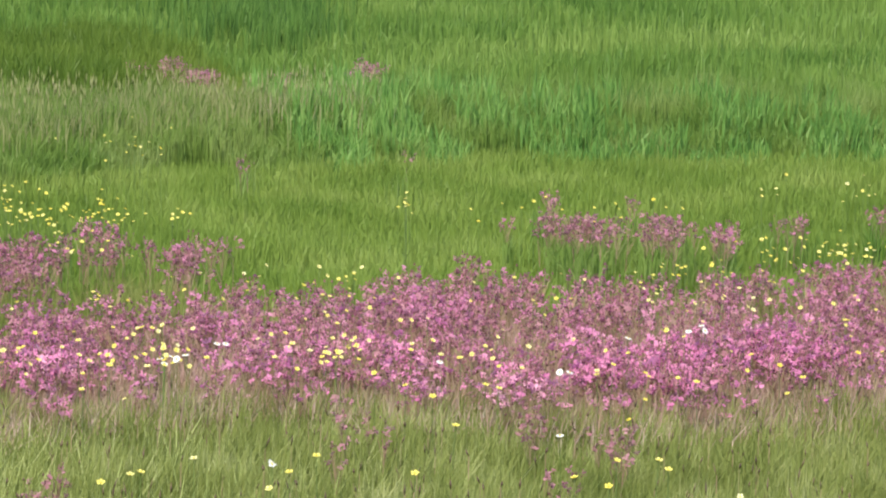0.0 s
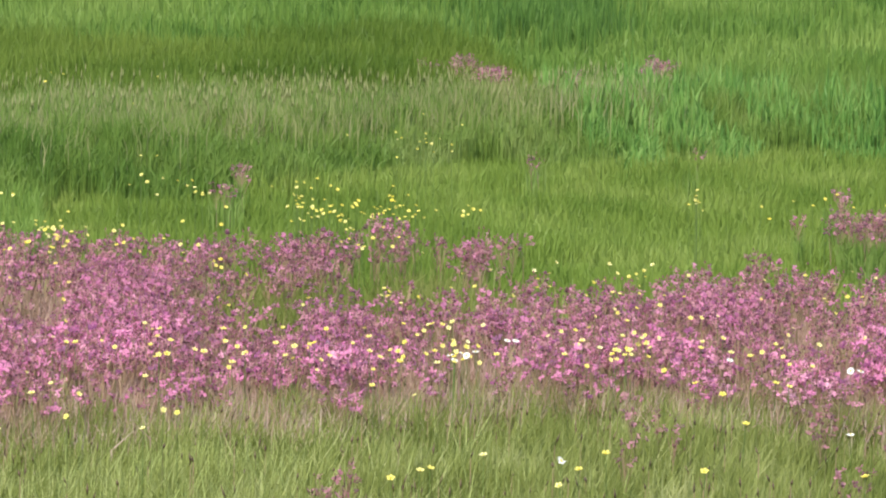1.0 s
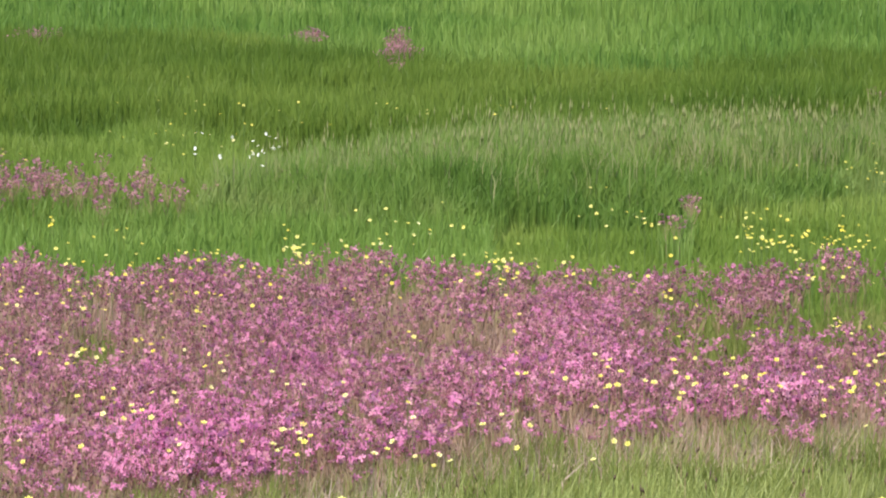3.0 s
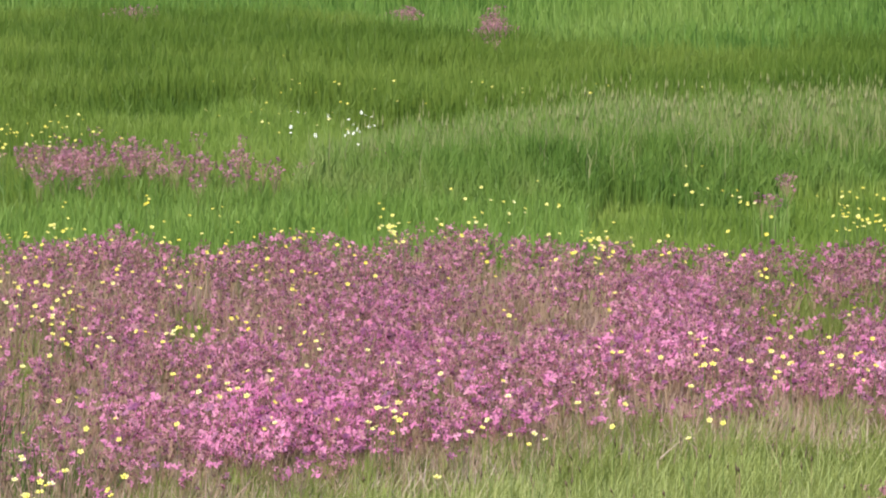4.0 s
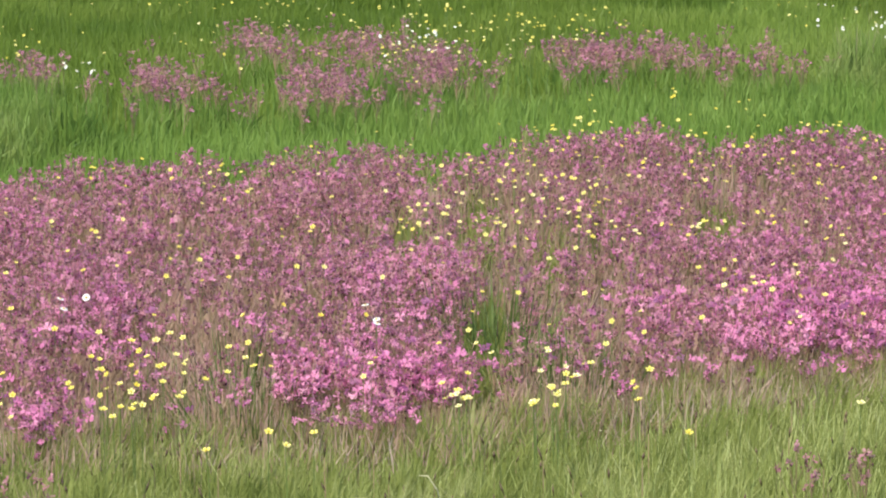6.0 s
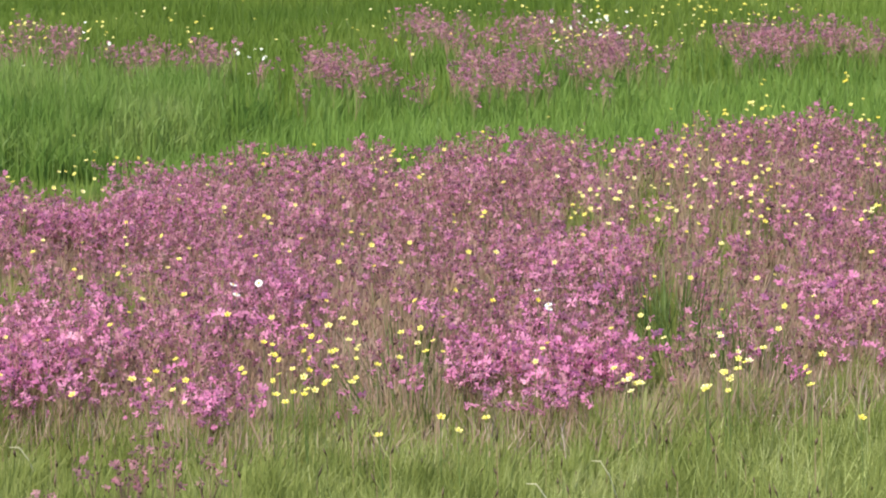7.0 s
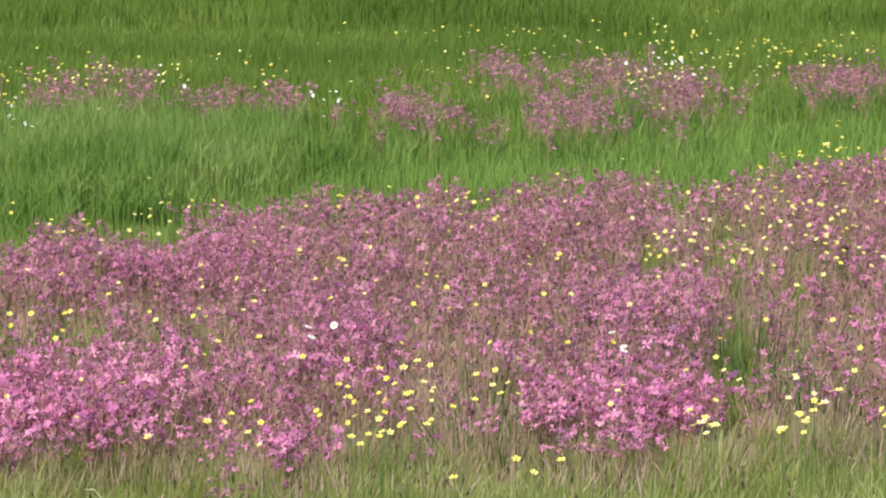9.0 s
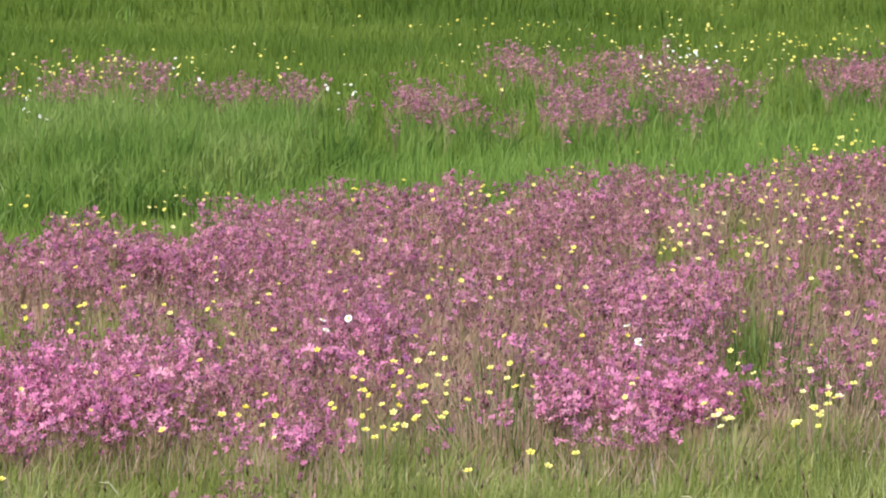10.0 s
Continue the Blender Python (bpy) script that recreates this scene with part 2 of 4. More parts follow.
FRONT = (14.82, 14.66, 14.29, 14.20, 14.40, 14.41, 14.35, 14.25, 14.12, 13.84, 13.85, 13.64, 13.35, 13.06, 12.86, 12.74, 12.51, 12.27,
    12.12, 11.98, 11.77, 11.72, 11.78, 11.80, 11.63, 11.83, 11.94, 11.51, 11.53, 11.80, 12.03, 11.73, 11.73)


def waves(x, y, sx, sy, seed):
    """Soft random swells between about -1 and 1, longer one way than the other."""
    r = np.random.default_rng(seed)
    total = np.zeros_like(x, dtype=float)
    for i in range(7):
        a, f = r.uniform(-0.6, 0.6), r.uniform(0.6, 2.4)
        u, v = x * math.cos(a) + y * math.sin(a), -x * math.sin(a) + y * math.cos(a)
        total += np.sin(u * f / sx * 6.28 + r.uniform(0, 6.28)) * np.sin(v * f / sy * 6.28 + r.uniform(0, 6.28)) / 2.2
    return total


def ground_z(x, y):
    return 0.02 * waves(np.asarray(x, float), np.asarray(y, float), 6.0, 6.0, 3)


def fan(n, near, far, thin):
    """Random places in the stretch of meadow in front of the bank, thinning out with distance."""
    r = np.linspace(near, far, 400)
    p = np.cumsum(r * (near / r) ** thin)
    dist = np.interp(rng.uniform(0, p[-1], n), p, r)
    turn = rng.uniform(radians(-19), radians(19), n)
    return dist * np.sin(turn), dist * np.cos(turn)


def bearing(x, y):
    return np.degrees(np.arctan2(-x, y))


def past_front(x, y):
    """Metres behind the front edge of the ragged robins."""
    return np.hypot(x, y) - np.interp(bearing(x, y), FRONT_AT, FRONT)


def past_back(x, y):
    """Metres behind the rear edge of the ragged robins."""
    return np.hypot(x, y) - np.interp(bearing(x, y), BACK_AT, BACK)


def in_belt(x, y):
    f, d = np.interp(x, BELT_X, BELT_FRONT), np.interp(x, BELT_X, BELT_DEPTH)
    f = f + 0.25 * waves(x, y * 0, 1.5, 5.0, 11)
    return (y > f) & (y < f + d)


def olive_front(x, y):
    """Where the second belt begins: close behind the first, and farther off where that ends."""
    behind = np.interp(x, BELT_X, BELT_FRONT) + np.maximum(np.interp(x, BELT_X, BELT_DEPTH), 3.6)
    k = np.interp(bearing(x, y), (-0.5, 3.0), (0.0, 1.0))
    return behind * (1 - k) + 28.6 * k


def in_olive(x, y):
    f = olive_front(x, y) + 0.4 * waves(x, y * 0, 3.0, 5.0, 13)
    return (y > f) & (y < f + np.interp(x, (-1.0, 1.8), (12.0, 7.0)) + waves(x, y * 0, 4.0, 5.0, 14)) & (x < 4.5)


def soft_spots(x, y, spots):
    """The strongest of several soft oval spots (bearing, distance, half width in degrees, half depth, strength) at each place."""
    a, r, total = bearing(x, y), np.hypot(x, y), np.zeros_like(x)
    for at, far, wide, deep, strength in spots:
        d = ((a - at) / (wide * 1.1)) ** 2 + ((r - far) / (deep * 1.1 + 0.06)) ** 2
        total = np.maximum(total, strength * np.clip((1.5 - d) / 0.8, 0, 1))
    return total


# where the ragged robins stand: close, thin, and in clumps apart
full_bloom_west = (
    (16.21, 12.41, 1.03, 0.49, 1.3),
    (16.16, 15.8, 0.88, 0.44, 0.9),
    (15.59, 13.28, 0.88, 0.07, 0.5),
    (14.82, 12.7, 0.34, 0.14, 0.8),
    (14.28, 15.73, 1.07, 0.4, 0.9),
    (13.53, 17.0, 0.27, 0.24, 0.6),
    (13.02, 11.64, 0.38, 0.18, 0.8),
    (12.43, 13.93, 0.61, 0.95, 0.7),
    (11.61, 15.64, 0.57, 0.18, 0.4),
    (11.25, 17.7, 0.23, 0.28, 0.5),
    (9.59, 16.82, 0.19, 0.23, 0.5),
    (9.41, 17.04, 0.38, 0.29, 0.4),
    (9.05, 12.35, 0.61, 0.49, 1),
    (8.87, 18.01, 0.15, 0.18, 0.5),
    (8.79, 12.29, 0.56, 0.38, 1),
    (8.11, 14.31, 0.84, 0.66, 0.75),
    (7.53, 12.42, 0.5, 0.23, 1),
    (7.47, 12.46, 0.34, 0.24, 1),
)

full_bloom_centre = (
    (5.74, 18.52, 0.96, 0.43, 0.3),
    (4.61, 15.64, 0.21, 0.27, 0.7),
    (4.47, 13.54, 0.38, 0.23, 0.6),
    (3.39, 15.12, 0.46, 0.28, 0.9),
    (3.39, 15.07, 0.69, 0.16, 1),
    (2.5, 13.63, 1.11, 0.62, 0.9),
    (2.46, 13.41, 1.15, 0.5, 0.9),
    (2.16, 18.38, 0.69, 0.31, 0.3),
    (1.23, 16.27, 0.92, 0.39, 0.6),
    (1.19, 16.56, 0.88, 0.27, 0.7),
    (0.92, 15.16, 0.61, 0.48, 1),
    (0.07, 13.9, 1.15, 0.28, 0.7),
    (-2.06, 14.81, 0.96, 0.38, 0.6),
    (-2.75, 15.97, 0.65, 1.02, 1),
    (-2.78, 17.19, 0.31, 0.75, 0.9),
    (-5.0, 14.39, 0.73, 0.1, 0.5),
    (-5.38, 15.57, 0.38, 0.26, 0.6),
    (-5.64, 16.08, 0.38, 0.33, 0.8),
)

full_bloom_middle = (
    (-6.0, 14.62, 0.23, 0.25, 0.7),
    (-7.69, 16.07, 0.54, 0.2, 0.6),
    (-8.59, 14.51, 0.27, 0.14, 0.7),
    (-9.94, 14.84, 0.92, 0.49, 0.3),
    (-10.85, 16.7, 0.54, 0.51, 0.6),
    (-12.07, 14.67, 0.27, 0.29, 1),
    (-13.81, 15.07, 0.92, 0.32, 1),
    (-15.77, 15.48, 0.65, 0.25, 0.9),
    (-16.54, 17.59, 0.46, 0.53, 0.4),
)

thin_bloom_west = (
    (17.19, 14.1, 0.5, 0.85, 1.1),
    (16.11, 14.25, 0.65, 0.87, 0.9),
    (14.85, 16.74, 0.73, 0.58, 0.9),
    (14.61, 14.16, 0.84, 0.73, 0.82),
    (12.23, 12.31, 0.38, 0.89, 0.7),
    (11.3, 12.27, 0.61, 0.68, 0.6),
    (10.97, 14.41, 1.15, 1.17, 0.4),
    (10.27, 13.96, 0.77, 1.37, 0.45),
    (10.21, 12.12, 0.38, 0.92, 1),
    (9.32, 13.61, 0.27, 0.59, 0.6),
    (8.03, 15.92, 0.23, 0.8, 1),
    (7.63, 16.4, 0.46, 1.2, 0.62),
    (7.06, 16.26, 0.27, 0.91, 1),
    (7.03, 13.47, 0.38, 1.1, 1),
    (6.66, 16.63, 0.5, 1.36, 0.6),
    (6.18, 12.69, 0.46, 0.88, 0.5),
    (6.1, 12.7, 0.69, 1.05, 0.7),
    (6.04, 15.46, 0.21, 0.76, 0.9),
)

thin_bloom_centre = (
    (5.98, 14.48, 1.11, 0.83, 0.5),
    (5.48, 16.55, 0.15, 0.8, 0.8),
    (5.17, 12.83, 0.23, 0.79, 0.5),
    (3.96, 15.87, 0.34, 0.79, 0.8),
    (3.81, 16.09, 0.34, 0.85, 0.9),
    (3.16, 17.24, 1.0, 0.71, 0.3),
    (2.62, 16.58, 0.46, 1.17, 0.5),
    (2.12, 15.77, 0.34, 0.7, 0.6),
    (-0.43, 16.78, 0.65, 1.3, 0.7),
    (-1.47, 16.51, 0.38, 0.75, 0.5),
    (-4.46, 13.48, 0.88, 0.79, 0.6),
    (-4.87, 16.91, 1.15, 1.07, 1),
    (-5.41, 16.97, 0.42, 0.78, 0.9),
    (-6.93, 17.58, 0.83, 0.83, 0.9),
    (-7.23, 15.01, 0.84, 0.76, 0.7),
    (-8.99, 17.53, 0.92, 0.72, 0.5),
    (-12.13, 16.06, 0.57, 0.94, 0.4),
    (-13.21, 16.55, 0.5, 1.03, 0.3),
)

thin_bloom_middle = (
    (-14.18, 16.55, 0.38, 0.8, 0.7),
    (-15.57, 17.17, 0.36, 1.05, 0.8),
)

clumps_behind_west = (
    (-3.86, 18.41, 0.46, 0.26, 0.7),
    (-4.75, 17.4, 1.34, 0.83, 0.2),
    (-4.86, 18.17, 0.54, 0.31, 0.8),
    (-5.37, 18.21, 0.38, 0.36, 0.7),
    (-5.63, 18.59, 0.31, 0.15, 0.4),
    (-6.21, 18.41, 0.27, 0.06, 0.45),
    (-6.36, 18.66, 0.38, 0.45, 0.5),
    (-6.67, 18.58, 0.19, 0.09, 0.5),
    (-7.05, 18.45, 0.19, 0.06, 0.45),
    (-7.5, 18.52, 0.26, 0.21, 0.5),
    (-7.63, 18.35, 0.31, 0.51, 0.7),
    (-8.21, 18.83, 0.09, 0.08, 0.7),
    (-8.49, 17.59, 0.19, 0.12, 0.6),
    (-11.32, 18.15, 0.21, 0.2, 0.6),
    (-11.94, 20.6, 0.11, 0.08, 0.6),
    (-12.37, 21.84, 0.15, 0.24, 0.4),
    (-12.92, 20.35, 0.48, 0.67, 0.8),
    (-13.59, 21.61, 0.15, 0.12, 0.3),
)

clumps_behind_centre = (
    (-14.06, 20.24, 0.46, 0.45, 0.7),
    (-14.85, 20.08, 0.15, 0.47, 0.9),
    (-15.71, 21.0, 0.42, 0.2, 0.3),
    (-16.88, 21.33, 0.15, 0.19, 0.6),
)

clumps_far_west = (
    (16.98, 23.44, 0.15, 0.41, 0.4),
    (16.23, 23.86, 0.48, 1.09, 0.4),
    (15.16, 24.69, 0.59, 0.62, 0.4),
    (14.99, 23.67, 2.14, 1.03, 0.13),
    (13.96, 22.98, 0.21, 0.51, 0.5),
    (13.06, 23.07, 0.24, 0.78, 0.6),
    (12.34, 22.21, 0.2, 0.14, 0.5),
    (11.39, 22.33, 0.39, 1.1, 0.9),
    (10.72, 21.64, 0.28, 0.25, 0.8),
    (10.23, 21.13, 0.17, 0.35, 0.6),
    (10.19, 25.19, 0.34, 0.51, 0.35),
    (9.99, 24.66, 0.47, 1.08, 0.35),
    (9.54, 22.32, 0.18, 1.34, 0.9),
    (8.99, 21.92, 0.39, 0.97, 0.9),
    (8.83, 23.66, 1.68, 1.99, 0.13),
    (8.57, 24.74, 0.41, 0.89, 0.5),
    (7.75, 22.96, 0.54, 1.34, 0.8),
    (6.9, 22.58, 0.25, 0.37, 0.3),
)

clumps_far_centre = (
    (5.74, 23.48, 0.36, 0.65, 0.3),
    (5.62, 24.01, 0.46, 0.86, 0.35),
    (5.54, 23.66, 0.54, 0.98, 0.35),
    (4.85, 23.86, 1.84, 1.1, 0.16),
    (4.68, 24.09, 0.33, 0.74, 0.3),
    (4.64, 39.58, 0.31, 0.86, 0.2),
    (4.62, 24.08, 0.31, 0.58, 0.3),
    (4.16, 23.64, 2.03, 1.02, 0.07),
    (3.76, 23.22, 0.21, 0.49, 0.5),
    (3.23, 23.31, 0.21, 0.79, 0.5),
    (2.87, 22.71, 0.17, 0.26, 0.35),
    (2.33, 23.2, 0.14, 0.28, 0.35),
    (1.08, 23.82, 0.31, 0.49, 0.3),
    (0.99, 23.83, 0.12, 0.34, 0.3),
    (0.96, 39.2, 0.16, 0.44, 0.4),
    (0.88, 39.6, 0.14, 0.61, 0.4),
    (-0.31, 37.52, 0.18, 1.95, 0.8),
    (-4.08, 21.51, 0.23, 0.32, 0.3),
)

clumps_far_middle = (
    (-4.22, 22.27, 0.15, 0.36, 0.5),
    (-6.86, 31.33, 0.19, 0.08, 0.5),
    (-7.31, 31.65, 0.16, 0.87, 1),
    (-7.69, 30.77, 0.21, 0.72, 0.9),
    (-8.3, 23.98, 0.11, 0.22, 0.5),
    (-8.86, 30.01, 0.17, 0.91, 0.5),
    (-9.88, 31.47, 0.22, 0.86, 0.5),
    (-10.42, 24.04, 0.17, 0.08, 0.4),
)

clumps_in_front = (
    (15.57, 10.5, 0.23, 0.08, 0.7),
    (14.16, 11.1, 0.08, 0.08, 0.6),
    (14.13, 10.6, 0.8, 0.08, 0.9),
    (13.87, 11.16, 0.12, 0.08, 0.8),
    (2.88, 10.84, 0.1, 0.08, 0.8),
    (2.47, 10.86, 0.1, 0.08, 0.8),
    (1.78, 10.95, 0.22, 0.08, 1),
    (-5.63, 12.27, 0.4, 0.08, 1),
    (-9.58, 12.99, 0.15, 0.08, 0.6),
    (-9.87, 13.5, 0.29, 0.08, 0.8),
    (-10.32, 13.23, 0.16, 0.08, 0.7),
    (-12.39, 13.78, 0.25, 0.13, 1),
    (-12.83, 12.35, 0.2, 0.08, 0.8),
    (-13.53, 13.46, 0.2, 0.24, 1),
)

FULL = full_bloom_west + full_bloom_centre + full_bloom_middle
THIN = thin_bloom_west + thin_bloom_centre + thin_bloom_middle
GREEN = [s for s in THIN if s[4] >= 0.8 and s[1] > 13.3]


def strewn_over(spot, count):
    """Random places in one oval spot, thinning out at its rim."""
    at, far, wide, deep, _ = spot
    a, r = radians(1) * (at + wide * rng.normal(0, 0.52, count)), far + (deep + 0.03) * rng.normal(0, 0.5, count)
    return -r * np.sin(a), r * np.cos(a)


gx = np.concatenate([-np.geomspace(900, 12, 25), np.linspace(-11, 11, 45), np.geomspace(12, 900, 25)])
gy = np.concatenate([-np.geomspace(900, 3, 22), np.linspace(-2, 46, 97), np.geomspace(48, 900, 22)])
gxx, gyy = np.meshgrid(gx, gy)
gv = np.stack([gxx, gyy, ground_z(gxx, gyy)], -1).reshape(-1, 3)
ci, cj = np.meshgrid(np.arange(len(gx) - 1), np.arange(len(gy) - 1))
q0 = (cj * len(gx) + ci).ravel()
gt = np.concatenate([np.stack([q0, q0 + 1, q0 + 1 + len(gx)], -1), np.stack([q0, q0 + 1 + len(gx), q0 + len(gx)], -1)])
tagged(thing_of("ground", gv, gt, [SOIL]), "dark mossy meadow soil under grass and flowers", "ground", kind="structure")


def sward(name, x, y, height, width, lean, mat, label, lean_bias=0.0, make=bent, twist=0.6):
    """A stand of grass as one body of blades."""
    n = len(x)
    lean_to = np.where(rng.random(n) < 0.5 + lean_bias, rng.normal(0.0, 0.7, n), rng.normal(math.pi, 0.9, n))
    v, t = make(x, y, ground_z(x, y) - 0.01, height, width, np.abs(rng.normal(lean * 0.6, lean * 0.5, n)).clip(0, 1.1), lean_to,
                  rng.normal(0, twist, n))
    return tagged(thing_of(name, v, t, [mat]), label, "grass", kind="stuff")


# front strip of mixed grass, as high as the foot of the flowers
x, y = fan(210000, 10.2, 15.4, 1.0)
edge = past_front(x, y)
h = 0.42 + 0.05 * np.clip(1 - np.abs(edge - 0.1) / 0.5, 0, 1) + 0.018 * waves(x, y, 1.2, 1.6, 21) + 0.022 * waves(x, y, 0.3, 0.5, 28) + rng.normal(0, 0.022, len(x))
keep = edge < 0.45 + 0.3 * waves(x, y * 0, 0.6, 3.0, 45) + rng.normal(0, 0.15, len(x))
sward("front_grass", x[keep], y[keep], h[keep].clip(0.1), rng.uniform(0.0025, 0.0055, keep.sum()), 0.5, GRASS_FRONT,
      "olive-green meadow grass with pale blades in front of the flowers", 0.15)
# short dark sward under it
x2, y2 = fan(120000, 9.6, 15.5, 1.0)
keep = past_front(x2, y2) < 0.4
sward("short_sward", x2[keep], y2[keep], (0.33 + 0.02 * waves(x2, y2, 0.5, 0.7, 27) + rng.normal(0, 0.02, len(x2)))[keep].clip(0.1),
      rng.uniform(0.005, 0.009, keep.sum()), 0.5, SWARD, "short dark-green sward below taller blades")
# paler, drier grass along part of the front edge
x2, y2 = fan(110000, 9.8, 15.5, 1.0)
keep = (past_front(x2, y2) < 0.05 + rng.normal(0, 0.1, len(x2))) & (rng.random(len(x2)) < np.exp(-((x2 - 0.3) / 1.3) ** 2))
sward("dry_grass", x2[keep], y2[keep], rng.normal(0.445, 0.025, keep.sum()), rng.uniform(0.003, 0.008, keep.sum()), 0.7, PALE,
      "pale drying grass leaning over at the edge of the flowers", 0.2, blades)
# russet and green undergrowth among the ragged robins
x, y = fan(230000, 11.2, 19.4, 0.8)
keep = (past_front(x, y) > -0.05 + rng.normal(0, 0.12, len(x))) & (past_back(x, y) < 0.3 * waves(x, y, 0.6, 1.2, 48) - 0.1 + rng.normal(0, 0.2, len(x)))
keep &= soft_spots(x, y, GREEN) < rng.uniform(0.3, 1.0, len(x))
x, y = x[keep], y[keep]
h = 0.455 + 0.015 * waves(x, y, 1.2, 1.6, 26) + rng.normal(0, 0.030, len(x))
sward("undergrowth", x, y, h.clip(0.1), rng.uniform(0.003, 0.007, len(x)), 0.5, UNDER,
      "russet stems and thin olive grass among ragged robin", 0.1)
# straw-coloured stems where the flowers end, sunlight on the undergrowth put into their colour
x, y = fan(110000, 10.8, 15.6, 1.0)
deep = past_front(x, y)
keep = (deep > -0.12 + rng.normal(0, 0.08, len(x))) & (deep < 0.25 + rng.exponential(0.45, len(x)))
keep &= rng.random(len(x)) < np.interp(x, (-1.2, -0.5, 0.9, 3.0), (0.15, 0.8, 0.8, 0.5))
x, y = x[keep], y[keep]
sward("russet_fringe", x, y, rng.normal(0.45, 0.02, len(x)), rng.uniform(0.003, 0.007, len(x)), 0.6, SUNLIT_FRINGE,
      "russet and straw-coloured stems along the edge of the flowers, coloured paler as if sunlit", 0.1)

# short lush grass behind the robins
x, y = fan(330000, 15.6, 31.0, 1.1)
keep = (past_back(x, y) > -0.1) & ~in_belt(x, y) & ~in_olive(x, y)
x, y = x[keep], y[keep]
h = 0.30 + 0.02 * waves(x, y, 2.8, 1.7, 22) + 0.02 * waves(x, y, 0.35, 0.5, 54) + rng.normal(0, 0.018, len(x))
h += 0.14 * np.interp(y, (22.0, 24.0), (0.0, 1.0)) * np.interp(bearing(x, y), (0.0, 2.0), (0.0, 1.0))
mid = (np.interp(y, (22.5, 24.5), (0.0, 1.0)) * np.interp(bearing(x, y), (3.0, 6.0), (0.0, 1.0))) > rng.uniform(0.2, 1.0, len(x))
wide = rng.uniform(0.004, 0.008, len(x))
sward("meadow_grass", x[~mid], y[~mid], h[~mid].clip(0.06), wide[~mid], 0.5, GRASS_MEADOW, "short lush yellow-green grass of a damp meadow")
sward("middle_grass", x[mid], y[mid], h[mid].clip(0.06), wide[mid], 0.5, GRASS_OLIVE, "olive-green grass behind the far flowers")

# fresh upright grass before the far flowers, and bright clumps beside the belt
x, y = fan(260000, 17.0, 29.0, 1.0)
f = np.interp(x, BELT_X, BELT_FRONT)
strip = (x > -4.6) & (x < 0.6) & (y > f - 2.6 + 0.5 * waves(x, y, 1.3, 9.0, 41)) & (y < f + 0.5)
lush = (x > 4.1) & (y > f - 0.4) & (y < f + 3.2) & (waves(x, y, 1.3, 2.2, 42) > -0.25)
lx, ly = x[lush], y[lush]
keep = strip & (rng.random(len(x)) < 0.8)
x, y = x[keep], y[keep]
h = 0.38 + 0.03 * waves(x, y, 0.5, 0.8, 46) + rng.normal(0, 0.03, len(x))
sward("fresh_grass", x, y, h.clip(0.1), rng.uniform(0.004, 0.009, len(x)), 0.4, GRASS_FRESH,
      "fresh bright-green upright grass in wet ground")
h = 0.62 + 0.09 * waves(lx, ly, 0.8, 1.4, 44) + rng.normal(0, 0.05, len(lx))
h *= np.interp(ly - np.interp(lx, BELT_X, BELT_FRONT), (-0.4, 0.8), (0.45, 1.0))
sward("lush_grass", lx, ly, h.clip(0.2), rng.uniform(0.007, 0.016, len(lx)), 0.45, GRASS_LUSH,
      "lush deep-green tall grass in uneven clumps")

# the belt of tall grass with feathery seed heads
x, y = fan(560000, 16.6, 31.0, 0.8)
keep = in_belt(x, y)
x, y = x[keep], y[keep]
h = 0.60 + 0.05 * waves(x, y, 2.2, 1.4, 23) + 0.045 * waves(x, y, 0.4, 0.6, 51) + rng.normal(0, 0.03, len(x))
h *= np.interp(y - np.interp(x, BELT_X, BELT_FRONT), (-0.3, 0.9), (0.45, 1.0))
sward("tall_grass", x, y, h.clip(0.1), rng.uniform(0.004, 0.008, len(x)), 0.6, GRASS_TALL,
      "belt of tall blue-green grass, shaded at its foot")
# pale flowering stems and feathery heads over the tall grass
x, y = fan(330000, 17.0, 31.0, 0.8)
deep = y - np.interp(x, BELT_X, BELT_FRONT)
keep = in_belt(x, y) & (deep > 0.9 + rng.normal(0, 0.3, len(x)))
keep &= rng.random(len(x)) < 2.0 * (0.12 + 0.2 * waves(x, y, 4.0, 3.0, 43) + 0.12 * x) * np.clip(5.0 - x, 0, 1)
x, y = x[keep], y[keep]
h = 0.63 + 0.05 * waves(x, y, 2.2, 1.4, 23) + rng.normal(0, 0.03, len(x))
sward("flowering_grass", x, y, h, rng.uniform(0.003, 0.006, len(x)), 0.5, SEED, "pale flowering stems over a belt of tall grass")
x, y = x[::12], y[::12]
head_v, head_t = bud((0, 0, 0.60), 0.0030, 0.08)
stem_v, stem_t = ribbon((0, 0, 0), (0, 0, 0.62), 0.0012, 0.0008)
v, t, k = strewn(joined([(head_v, head_t, 0), (stem_v, stem_t, 1)]), np.stack([x, y, ground_z(x, y)], -1), rng.uniform(0, 6.28, len(x)), rng.uniform(0.95, 1.12, len(x)))
tagged(thing_of("grass_seed_heads", v, t, [SEED, GRASS_TALL], k), "feathery mauve-brown seed heads over tall grass", "grass", kind="stuff")

